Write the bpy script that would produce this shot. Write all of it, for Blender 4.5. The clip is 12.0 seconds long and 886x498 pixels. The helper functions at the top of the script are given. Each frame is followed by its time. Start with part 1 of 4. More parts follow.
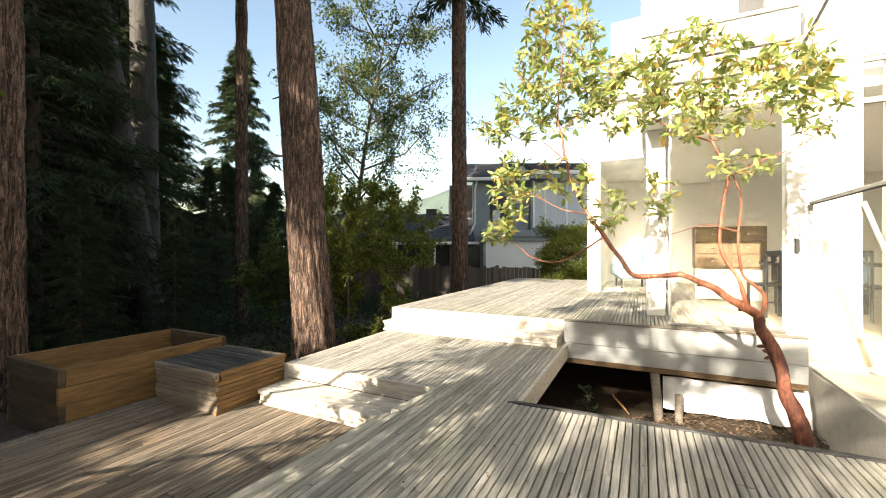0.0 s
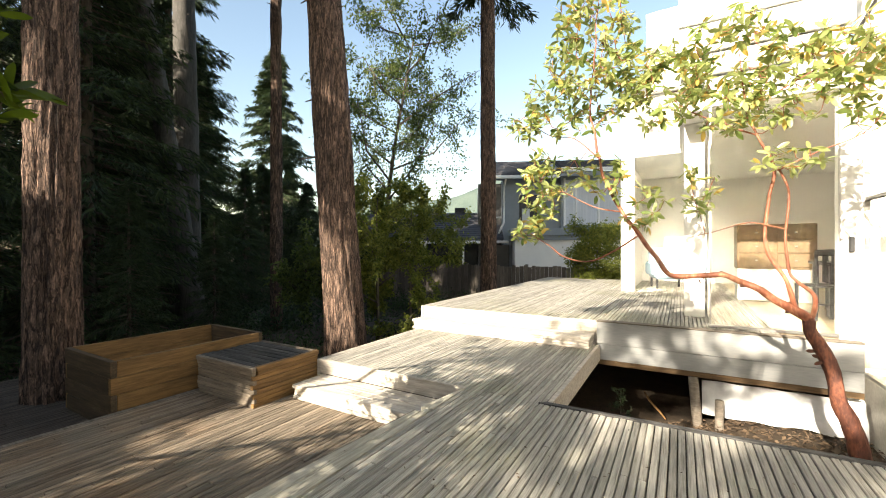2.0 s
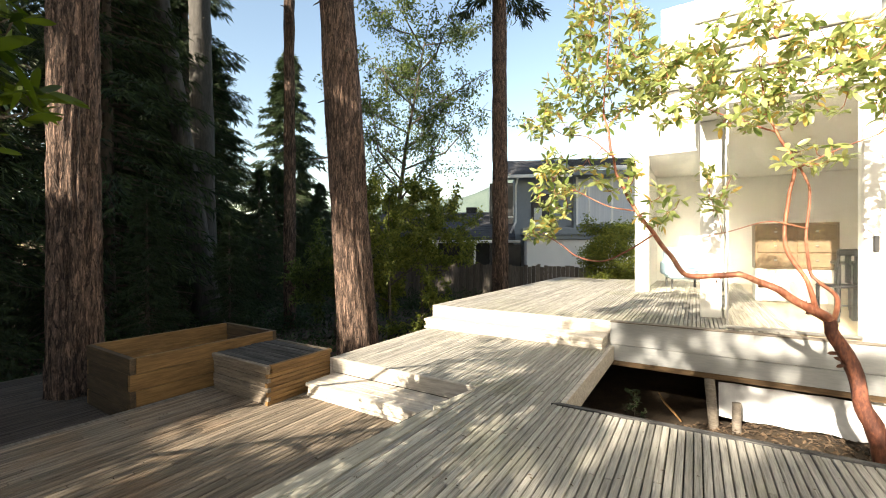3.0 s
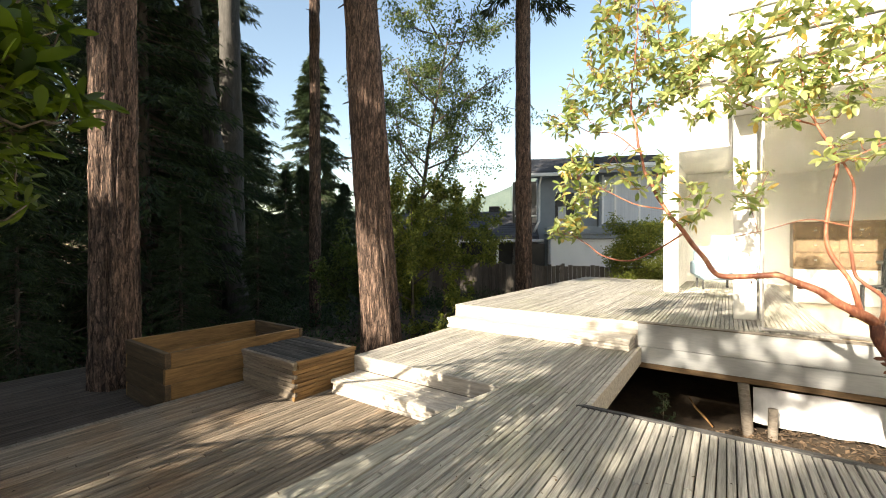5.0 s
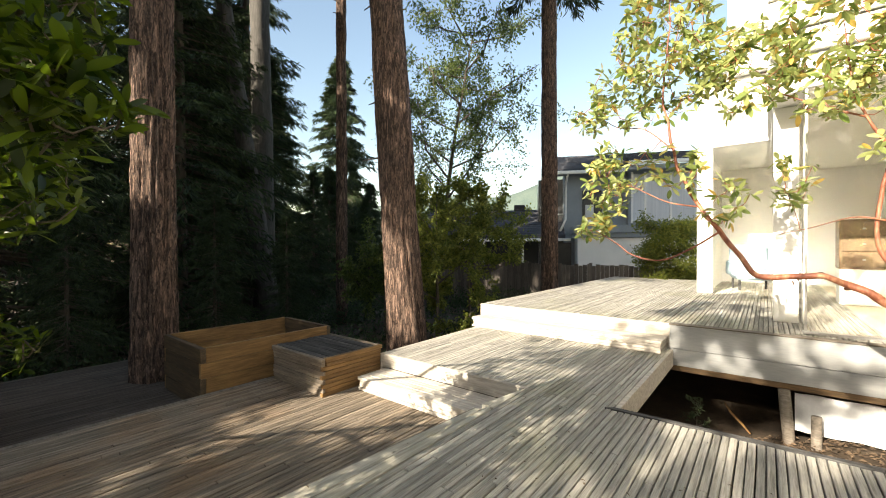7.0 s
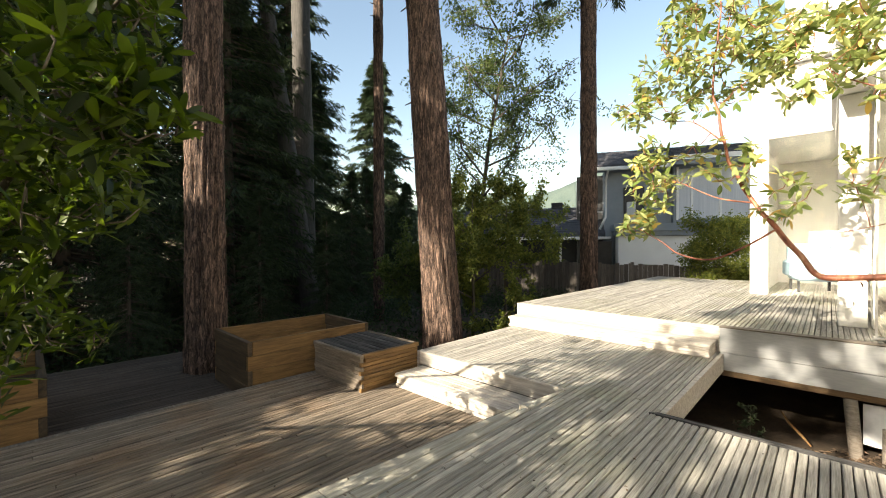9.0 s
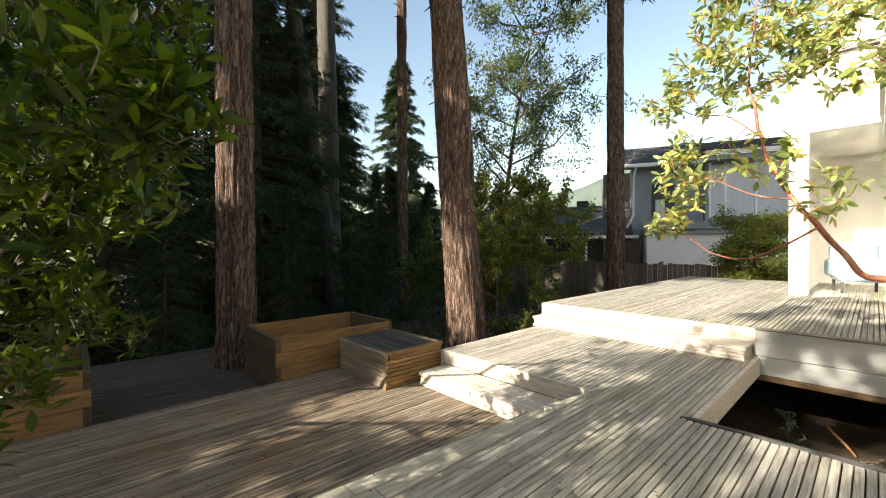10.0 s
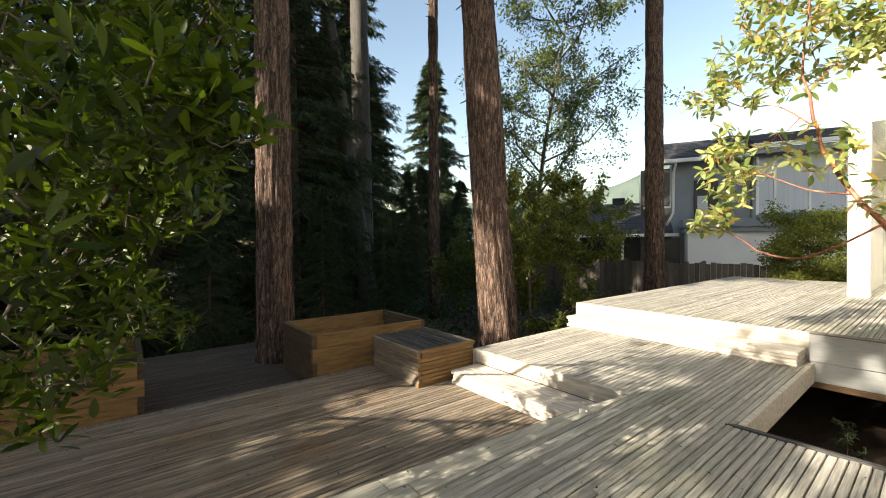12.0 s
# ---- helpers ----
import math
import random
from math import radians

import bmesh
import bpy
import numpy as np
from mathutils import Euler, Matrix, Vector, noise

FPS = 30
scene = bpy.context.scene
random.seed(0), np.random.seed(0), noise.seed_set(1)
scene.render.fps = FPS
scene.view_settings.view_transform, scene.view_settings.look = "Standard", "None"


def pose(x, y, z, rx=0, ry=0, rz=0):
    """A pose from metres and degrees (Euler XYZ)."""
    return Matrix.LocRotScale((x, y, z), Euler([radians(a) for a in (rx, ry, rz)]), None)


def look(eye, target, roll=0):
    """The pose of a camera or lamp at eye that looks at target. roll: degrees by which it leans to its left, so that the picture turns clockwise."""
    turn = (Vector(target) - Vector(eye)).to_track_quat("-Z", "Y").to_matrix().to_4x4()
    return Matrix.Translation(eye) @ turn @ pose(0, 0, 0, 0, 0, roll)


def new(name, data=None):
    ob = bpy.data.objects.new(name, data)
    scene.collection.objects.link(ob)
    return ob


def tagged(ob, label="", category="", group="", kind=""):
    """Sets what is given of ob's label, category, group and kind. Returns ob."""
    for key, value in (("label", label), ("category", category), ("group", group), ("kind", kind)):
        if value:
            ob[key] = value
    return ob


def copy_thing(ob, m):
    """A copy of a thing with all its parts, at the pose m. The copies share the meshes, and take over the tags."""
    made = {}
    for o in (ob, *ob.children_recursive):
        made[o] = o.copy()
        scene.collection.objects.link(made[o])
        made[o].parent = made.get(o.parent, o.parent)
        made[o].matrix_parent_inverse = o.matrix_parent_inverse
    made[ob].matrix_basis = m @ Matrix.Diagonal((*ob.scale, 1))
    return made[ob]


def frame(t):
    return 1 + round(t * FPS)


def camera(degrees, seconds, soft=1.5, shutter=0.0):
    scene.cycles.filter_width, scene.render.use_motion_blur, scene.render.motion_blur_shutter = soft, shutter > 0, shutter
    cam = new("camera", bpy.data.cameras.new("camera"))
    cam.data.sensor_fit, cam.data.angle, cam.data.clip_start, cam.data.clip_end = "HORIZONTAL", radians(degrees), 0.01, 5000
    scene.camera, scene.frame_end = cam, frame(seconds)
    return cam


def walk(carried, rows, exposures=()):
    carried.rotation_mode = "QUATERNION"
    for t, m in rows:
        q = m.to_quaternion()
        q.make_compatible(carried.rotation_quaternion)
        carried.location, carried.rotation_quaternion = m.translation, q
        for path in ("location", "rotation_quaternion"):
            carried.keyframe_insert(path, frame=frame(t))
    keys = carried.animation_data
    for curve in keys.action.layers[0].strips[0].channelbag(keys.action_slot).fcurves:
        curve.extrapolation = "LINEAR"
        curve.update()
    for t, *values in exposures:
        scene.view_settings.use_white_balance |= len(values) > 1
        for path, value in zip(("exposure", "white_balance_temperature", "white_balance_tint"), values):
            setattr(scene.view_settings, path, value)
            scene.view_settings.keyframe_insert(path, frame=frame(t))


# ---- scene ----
cam = camera(95.60, 12.0, 1.05)
EYE, TURN = 1.25, 26.5
# seconds, sideways, ahead, yaw, pitch, roll
ROWS = [
    (0, 0.0000, 0.0000, 0.00, 0.02, 0.09),
    (0.5, -0.0025, 0.0000, 1.09, -0.01, 0.09),
    (1, -0.0047, -0.0000, 2.07, -0.07, 0.11),
    (1.5, -0.0075, -0.0001, 3.28, -0.10, 0.11),
    (2, -0.0092, -0.0002, 4.05, -0.13, 0.11),
    (2.5, -0.0109, -0.0003, 4.78, -0.16, 0.11),
    (3, -0.0129, -0.0005, 5.68, -0.19, 0.12),
    (5, -0.0201, -0.0013, 8.87, -0.29, 0.11),
    (5.5, -0.0216, -0.0015, 9.52, -0.31, 0.12),
    (6, -0.0231, -0.0018, 10.18, -0.35, 0.12),
    (6.5, -0.0251, -0.0021, 11.09, -0.38, 0.11),
    (7, -0.0280, -0.0027, 12.36, -0.41, 0.12),
    (9, -0.0391, -0.0054, 17.39, -0.59, 0.16),
    (9.5, -0.0425, -0.0065, 18.98, -0.64, 0.21),
    (10, -0.0462, -0.0078, 20.67, -0.70, 0.21),
    (10.5, -0.0490, -0.0089, 22.01, -0.75, 0.26),
    (11, -0.0515, -0.0099, 23.18, -0.76, 0.29),
    (11.5, -0.0537, -0.0108, 24.22, -0.81, 0.30),
    (12, -0.0555, -0.0116, 25.11, -0.84, 0.32),
]
walk(cam, [(t, pose(0, 0, EYE, 0, 0, TURN) @ pose(x, y, 0, 90 + pitch, roll, yaw)) for t, x, y, yaw, pitch, roll in ROWS], [(0.0, 1.82, 6900, 10), (12.0, 1.68, 6900, 10)])

# ---- light ----
SUN_AZ, SUN_EL = 188.0, 26.0      # degrees, clockwise from +Y, and above the horizon
world = bpy.data.worlds.new("sky")
scene.world = world
world.use_nodes = True
wn = world.node_tree.nodes
sky = wn.new("ShaderNodeTexSky")
sky.sky_type, sky.sun_disc = "NISHITA", False
sky.sun_elevation, sky.sun_rotation = radians(SUN_EL), radians(SUN_AZ)
sky.air_density, sky.dust_density, sky.ozone_density = 1.35, 1.0, 0.5
wn["Background"].inputs["Strength"].default_value = 0.086
world.node_tree.links.new(sky.outputs[0], wn["Background"].inputs["Color"])
sun = new("sun", bpy.data.lights.new("sun", "SUN"))
sun.data.energy, sun.data.angle, sun.data.color = 5.0, radians(0.55), (1.0, 0.91, 0.77)
sa, se = radians(SUN_AZ), radians(SUN_EL)
SUN_DIR = Vector((math.sin(sa) * math.cos(se), math.cos(sa) * math.cos(se), math.sin(se)))
sun.matrix_world = look(SUN_DIR * 50, (0, 0, 0))

# ---- materials ----


def surf(name, dark, light, scale=4.0, rough=0.7, bump=0.3, stretch=(1, 1, 1), mix=None, fine=60.0, metal=0.0, vary=0.0, spec=0.4):
    """Two-scale noise colour with relief; each object gets its own offset and a little of its own brightness."""
    m = bpy.data.materials.new(name)
    m.use_nodes = True
    t = m.node_tree
    n, li = t.nodes, t.links
    b = n["Principled BSDF"]
    tc, mp, oi = n.new("ShaderNodeTexCoord"), n.new("ShaderNodeMapping"), n.new("ShaderNodeObjectInfo")
    mp.inputs["Scale"].default_value = stretch
    add = n.new("ShaderNodeVectorMath")
    add.operation = "MULTIPLY_ADD"
    add.inputs[1].default_value = (37.0, 19.0, 11.0)
    li.new(oi.outputs["Random"], add.inputs[0])
    li.new(tc.outputs["Object"], add.inputs[2])
    li.new(add.outputs[0], mp.inputs["Vector"])
    n1, n2 = n.new("ShaderNodeTexNoise"), n.new("ShaderNodeTexNoise")
    for node, s, d in ((n1, scale, 5.0), (n2, fine, 3.0)):
        node.inputs["Scale"].default_value, node.inputs["Detail"].default_value = s, d
        node.inputs["Roughness"].default_value = 0.62
        li.new(mp.outputs[0], node.inputs["Vector"])
    ramp = n.new("ShaderNodeValToRGB")
    ramp.color_ramp.elements[0].position, ramp.color_ramp.elements[1].position = 0.3, 0.7
    ramp.color_ramp.elements[0].color, ramp.color_ramp.elements[1].color = (*dark, 1), (*light, 1)
    if mix:
        e = ramp.color_ramp.elements.new(0.5)
        e.color = (*mix, 1)
    blend = n.new("ShaderNodeMath")
    blend.operation = "MULTIPLY_ADD"
    blend.inputs[1].default_value = 0.45
    sub = n.new("ShaderNodeMath")
    sub.operation = "MULTIPLY"
    sub.inputs[1].default_value = 0.55
    li.new(n2.outputs["Fac"], blend.inputs[0])
    li.new(n1.outputs["Fac"], sub.inputs[0])
    li.new(sub.outputs[0], blend.inputs[2])
    li.new(blend.outputs[0], ramp.inputs["Fac"])
    colour = ramp.outputs["Color"]
    if vary:
        hsv = n.new("ShaderNodeHueSaturation")
        mr = n.new("ShaderNodeMapRange")
        mr.inputs["To Min"].default_value, mr.inputs["To Max"].default_value = 1 - vary, 1 + vary
        li.new(oi.outputs["Random"], mr.inputs["Value"])
        li.new(mr.outputs[0], hsv.inputs["Value"])
        li.new(colour, hsv.inputs["Color"])
        colour = hsv.outputs[0]
    li.new(colour, b.inputs["Base Color"])
    b.inputs["Roughness"].default_value, b.inputs["Metallic"].default_value = rough, metal
    b.inputs["Specular IOR Level"].default_value = spec
    if bump:
        bp = n.new("ShaderNodeBump")
        bp.inputs["Strength"].default_value, bp.inputs["Distance"].default_value = bump, 0.01
        li.new(blend.outputs[0], bp.inputs["Height"])
        li.new(bp.outputs[0], b.inputs["Normal"])
    return m


def leaf_mat(name, dark, light, through_light=0.35, rough=0.45, gold=None):
    """Leaves: every leaf its own shade, some light passes through."""
    m = bpy.data.materials.new(name)
    m.use_nodes = True
    t = m.node_tree
    n, li = t.nodes, t.links
    b = n["Principled BSDF"]
    geo, oi = n.new("ShaderNodeNewGeometry"), n.new("ShaderNodeObjectInfo")
    plus, frac = n.new("ShaderNodeMath"), n.new("ShaderNodeMath")
    frac.operation = "FRACT"
    li.new(geo.outputs["Random Per Island"], plus.inputs[0])
    li.new(oi.outputs["Random"], plus.inputs[1])
    li.new(plus.outputs[0], frac.inputs[0])
    ramp = n.new("ShaderNodeValToRGB")
    ramp.color_ramp.elements[0].color, ramp.color_ramp.elements[1].color = (*dark, 1), (*light, 1)
    if gold:
        ramp.color_ramp.elements[1].position = 0.84
        e = ramp.color_ramp.elements.new(0.97)
        e.color = (*gold, 1)
    li.new(frac.outputs[0], ramp.inputs["Fac"])
    li.new(ramp.outputs["Color"], b.inputs["Base Color"])
    b.inputs["Roughness"].default_value = rough
    tr, mx = n.new("ShaderNodeBsdfTranslucent"), n.new("ShaderNodeMixShader")
    li.new(ramp.outputs["Color"], tr.inputs["Color"])
    mx.inputs["Fac"].default_value = through_light
    li.new(b.outputs[0], mx.inputs[1])
    li.new(tr.outputs[0], mx.inputs[2])
    li.new(mx.outputs[0], n["Material Output"].inputs["Surface"])
    return m


def glass_mat(name, tint=(1, 1, 1)):
    m = bpy.data.materials.new(name)
    m.use_nodes = True
    b = m.node_tree.nodes["Principled BSDF"]
    b.inputs["Base Color"].default_value = (*tint, 1)
    b.inputs["Transmission Weight"].default_value, b.inputs["Roughness"].default_value, b.inputs["IOR"].default_value = 1.0, 0.0, 1.45
    return m



def bark_mat(name):
    """Thick bark plates, long in z, with dark furrows between them."""
    m = surf(name, (0.028, 0.021, 0.017), (0.42, 0.265, 0.19), 9.0, 0.92, 0.0, (3, 3, 0.6), (0.122, 0.08, 0.06), 40.0)
    t = m.node_tree
    n, li = t.nodes, t.links
    b = n["Principled BSDF"]
    tc, mp, wob = n.new("ShaderNodeTexCoord"), n.new("ShaderNodeMapping"), n.new("ShaderNodeTexNoise")
    wob.inputs["Scale"].default_value = 5.0
    mixv = n.new("ShaderNodeVectorMath")
    mixv.operation = "MULTIPLY_ADD"
    wob.inputs["Detail"].default_value, wob.inputs["Roughness"].default_value = 5.0, 0.6
    mixv.inputs[1].default_value = (0.05, 0.05, 0.3)
    li.new(tc.outputs["Object"], wob.inputs["Vector"])
    li.new(wob.outputs["Color"], mixv.inputs[0])
    li.new(tc.outputs["Object"], mixv.inputs[2])
    mp.inputs["Scale"].default_value = (17, 17, 2.6)
    li.new(mixv.outputs[0], mp.inputs["Vector"])
    vo = n.new("ShaderNodeTexNoise")
    vo.inputs["Scale"].default_value, vo.inputs["Detail"].default_value = 1.0, 4.0
    vo.inputs["Roughness"].default_value, vo.inputs["Distortion"].default_value = 0.62, 0.5
    li.new(mp.outputs[0], vo.inputs["Vector"])
    ce, rg = n.new("ShaderNodeMath"), n.new("ShaderNodeMath")
    ce.operation, rg.operation = "SUBTRACT", "ABSOLUTE"
    ce.inputs[1].default_value = 0.5
    li.new(vo.outputs["Fac"], ce.inputs[0])
    li.new(ce.outputs[0], rg.inputs[0])
    rp = n.new("ShaderNodeValToRGB")
    rp.color_ramp.elements[0].color, rp.color_ramp.elements[1].color = (0.17, 0.15, 0.14, 1), (1, 1, 1, 1)
    rp.color_ramp.elements[1].position = 0.075
    li.new(rg.outputs[0], rp.inputs["Fac"])
    mu = n.new("ShaderNodeMix")
    mu.data_type, mu.blend_type = "RGBA", "MULTIPLY"
    mu.inputs["Factor"].default_value = 1.0
    src = b.inputs["Base Color"].links[0].from_socket
    li.new(src, mu.inputs[6])
    li.new(rp.outputs["Color"], mu.inputs[7])
    li.new(mu.outputs[2], b.inputs["Base Color"])
    hs, bp = n.new("ShaderNodeMath"), n.new("ShaderNodeBump")
    hs.operation = "MULTIPLY_ADD"
    hs.inputs[1].default_value = 0.35
    li.new(wob.outputs["Fac"], hs.inputs[0])
    li.new(rp.outputs["Color"], hs.inputs[2])
    bp.inputs["Strength"].default_value, bp.inputs["Distance"].default_value = 0.8, 0.018
    li.new(hs.outputs[0], bp.inputs["Height"])
    li.new(bp.outputs[0], b.inputs["Normal"])
    return m


M_BOARD = surf("weathered_deck", (0.12, 0.11, 0.093), (0.56, 0.53, 0.47), 3.0, 0.75, 0.6, (14, 0.6, 8), (0.355, 0.338, 0.298), 11.0, vary=0.2)
def mossy(m, tint, scale=1.1, low=0.52, high=0.72):
    """Patches of green-grey weathering over a timber, by world place."""
    n, li = m.node_tree.nodes, m.node_tree.links
    b = n["Principled BSDF"]
    geo, no, mr, mx = n.new("ShaderNodeNewGeometry"), n.new("ShaderNodeTexNoise"), n.new("ShaderNodeMapRange"), n.new("ShaderNodeMix")
    no.inputs["Scale"].default_value, no.inputs["Detail"].default_value = scale, 6.0
    li.new(geo.outputs["Position"], no.inputs["Vector"])
    li.new(no.outputs["Fac"], mr.inputs["Value"])
    mr.inputs["From Min"].default_value, mr.inputs["From Max"].default_value = low, high
    mr.inputs["To Max"].default_value = 0.55
    mx.data_type, mx.blend_type = "RGBA", "MULTIPLY"
    mx.inputs[7].default_value = (*tint, 1)
    li.new(mr.outputs[0], mx.inputs["Factor"])
    li.new(b.inputs["Base Color"].links[0].from_socket, mx.inputs[6])
    li.new(mx.outputs[2], b.inputs["Base Color"])


mossy(M_BOARD, (0.72, 0.76, 0.52))
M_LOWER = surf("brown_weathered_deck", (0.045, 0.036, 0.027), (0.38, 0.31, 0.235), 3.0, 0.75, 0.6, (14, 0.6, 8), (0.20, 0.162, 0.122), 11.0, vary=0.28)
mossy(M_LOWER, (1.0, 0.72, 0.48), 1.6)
# old side deck timber, its shade put into a darker colour
M_OLD_SHADED = surf("old_decking_with_shade", (0.03, 0.024, 0.019), (0.15, 0.12, 0.095), 3.0, 0.8, 0.5, (14, 0.6, 8), (0.075, 0.06, 0.048), 9.0, vary=0.3)
M_BORDER = surf("pale_border_timber", (0.22, 0.205, 0.165), (0.60, 0.57, 0.48), 3.0, 0.75, 0.6, (10, 0.6, 8), (0.42, 0.395, 0.325), 11.0, vary=0.15)
M_STEP = surf("worn_step_timber", (0.27, 0.24, 0.20), (0.63, 0.585, 0.52), 3.0, 0.7, 0.5, (0.8, 8, 10), (0.46, 0.42, 0.365), 9.0, vary=0.15)
M_CEDAR = surf("cedar_timber", (0.075, 0.043, 0.017), (0.33, 0.195, 0.075), 3.0, 0.65, 0.35, (8, 0.7, 9), (0.20, 0.113, 0.042), 9.0, vary=0.12)
M_CEDAR_X = surf("cedar_timber_cross", (0.06, 0.038, 0.02), (0.22, 0.135, 0.065), 3.0, 0.65, 0.35, (0.7, 8, 9), (0.13, 0.078, 0.036), 9.0, vary=0.12)
M_GREYWOOD = surf("grey_timber", (0.075, 0.062, 0.05), (0.27, 0.23, 0.19), 3.0, 0.75, 0.4, (0.8, 8, 8), (0.165, 0.14, 0.113), 9.0, vary=0.15)
# weathered cedar for planter ends, with that side's shade put into the colour
M_CEDAR_SHADED = surf("weathered_cedar_with_shade", (0.03, 0.022, 0.015), (0.13, 0.09, 0.05), 3.0, 0.7, 0.4, (0.7, 8, 9), (0.07, 0.048, 0.028), 9.0, vary=0.2)
M_BENCH = surf("stacked_grey_brown_timber", (0.07, 0.058, 0.045), (0.31, 0.26, 0.20), 3.0, 0.75, 0.5, (0.8, 8, 8), (0.185, 0.152, 0.117), 9.0, vary=0.2)
M_JOIST_SHADE = surf("dark_joists_and_gap_shade", (0.03, 0.024, 0.018), (0.08, 0.065, 0.05), 5.0, 0.9, 0.2)
M_SLAT = surf("dark_weathered_slat", (0.02, 0.02, 0.022), (0.14, 0.138, 0.135), 3.0, 0.85, 0.5, (0.8, 8, 8), (0.06, 0.059, 0.058), 9.0, vary=0.25, spec=0.2)
M_FERN = leaf_mat("undergrowth_leaves", (0.012, 0.028, 0.009), (0.05, 0.085, 0.022), 0.3, 0.6)
M_CURL = surf("dark_bark_curl", (0.03, 0.012, 0.008), (0.16, 0.06, 0.03), 9.0, 0.8, 0.4)
M_SKIRT = surf("pale_grey_paint", (0.25, 0.26, 0.265), (0.36, 0.365, 0.36), 2.0, 0.6, 0.1, (0.5, 4, 3), None, 20.0)
M_WHITE = surf("white_paint", (0.74, 0.73, 0.70), (0.84, 0.83, 0.80), 1.5, 0.55, 0.05)
M_CONCRETE = surf("concrete", (0.38, 0.36, 0.32), (0.58, 0.56, 0.50), 2.5, 0.85, 0.3, (1, 1, 1), None, 40.0)
M_SHEET = surf("white_plastic_sheet", (0.40, 0.41, 0.42), (0.58, 0.58, 0.58), 5.0, 0.35, 0.5, (1, 1, 1), None, 14.0)
M_SOIL = surf("leaf_litter_soil", (0.020, 0.014, 0.009), (0.085, 0.058, 0.034), 5.0, 0.95, 0.8, (1, 1, 1), None, 30.0)
M_BARK = bark_mat("fir_bark")
M_BARK_RED = surf("peeling_red_bark", (0.07, 0.02, 0.012), (0.50, 0.27, 0.15), 4.0, 0.5, 0.5, (2, 2, 0.8), (0.25, 0.085, 0.045), 18.0)
# old peeling bark, with the shade on the lower trunk put into its colour
M_BARK_OLD_SHADED = surf("peeling_bark_with_shade", (0.035, 0.014, 0.010), (0.30, 0.11, 0.06), 5.0, 0.7, 0.9, (2, 2, 0.7), (0.11, 0.04, 0.026), 22.0)
M_TWIG = surf("grey_branch_bark", (0.05, 0.04, 0.03), (0.16, 0.13, 0.10), 8.0, 0.85, 0.4, (2, 2, 0.6))
M_GREYBARK = surf("grey_trunk_bark", (0.03, 0.028, 0.026), (0.13, 0.12, 0.11), 7.0, 0.9, 0.6, (4, 4, 0.5), (0.07, 0.066, 0.06), 30.0)
M_STEM = surf("dark_brown_stem", (0.018, 0.014, 0.009), (0.075, 0.055, 0.035), 8.0, 0.85, 0.4, (2, 2, 0.6))
M_NEEDLE = leaf_mat("fir_needles", (0.010, 0.023, 0.008), (0.054, 0.085, 0.026), 0.25, 0.65)
M_LEAF = leaf_mat("small_leaves", (0.045, 0.078, 0.016), (0.16, 0.205, 0.045), 0.4, 0.5)
M_LAUREL = leaf_mat("glossy_laurel_leaves", (0.013, 0.034, 0.002), (0.115, 0.17, 0.007), 0.5, 0.42)
M_MADRONE = leaf_mat("broad_yellow_green_leaves", (0.14, 0.21, 0.045), (0.50, 0.54, 0.22), 0.5, 0.3, (0.58, 0.40, 0.10))
M_BUSH = leaf_mat("bright_bush_leaves", (0.08, 0.115, 0.018), (0.27, 0.29, 0.05), 0.55, 0.5)
M_LITTER = leaf_mat("fallen_leaves", (0.03, 0.02, 0.013), (0.15, 0.10, 0.06), 0.1, 0.8)
M_GLASS = glass_mat("window_glass", (0.96, 0.97, 0.94))
M_GREYTRIM = surf("grey_trim_paint", (0.22, 0.21, 0.19), (0.32, 0.31, 0.28), 3.0, 0.5, 0.05)
M_METAL = surf("brushed_metal", (0.32, 0.32, 0.31), (0.48, 0.47, 0.45), 6.0, 0.35, 0.05, metal=0.9)
M_BLACK = surf("black_painted_metal", (0.015, 0.015, 0.016), (0.04, 0.04, 0.042), 6.0, 0.45, 0.05)
# blue-grey siding, toned darker to carry the shade on these walls
M_SIDING = surf("blue_grey_siding_with_shade", (0.20, 0.225, 0.25), (0.27, 0.30, 0.33), 2.0, 0.7, 0.1)
M_SHINGLE = surf("dark_roof_shingle", (0.03, 0.03, 0.035), (0.10, 0.10, 0.11), 6.0, 0.9, 0.6, (1, 4, 4), None, 30.0)
M_FENCE = surf("grey_fence_board", (0.06, 0.05, 0.042), (0.19, 0.165, 0.14), 4.0, 0.9, 0.4, (8, 8, 0.6), None, 9.0, vary=0.3)
# distance haze is put into the hill's bluish colour
M_HILL = surf("far_hill_haze_tint", (0.05, 0.075, 0.068), (0.095, 0.125, 0.108), 0.05, 0.95, 0.0, fine=0.5)
# dark windows, and walls whose recess or porch shade is painted near-black
M_DARK_SHADE = surf("dark_interior_and_shade", (0.02, 0.02, 0.022), (0.06, 0.06, 0.06), 2.0, 0.3, 0.0)
M_CURTAIN = surf("pale_curtain", (0.45, 0.47, 0.50), (0.66, 0.67, 0.68), 2.0, 0.8, 0.1, (9, 9, 0.2))
M_BLUE = surf("blue_upholstery", (0.16, 0.24, 0.30), (0.28, 0.37, 0.43), 8.0, 0.85, 0.2)
M_FLOOR = surf("pale_wood_floor", (0.40, 0.32, 0.22), (0.58, 0.48, 0.35), 2.0, 0.4, 0.1, (8, 0.5, 1))
M_DRESSER = surf("carved_brown_wood", (0.08, 0.05, 0.026), (0.24, 0.16, 0.085), 8.0, 0.55, 0.6, (1, 1, 1), None, 26.0)

# ---- building helpers ----
rng = np.random.default_rng(7)


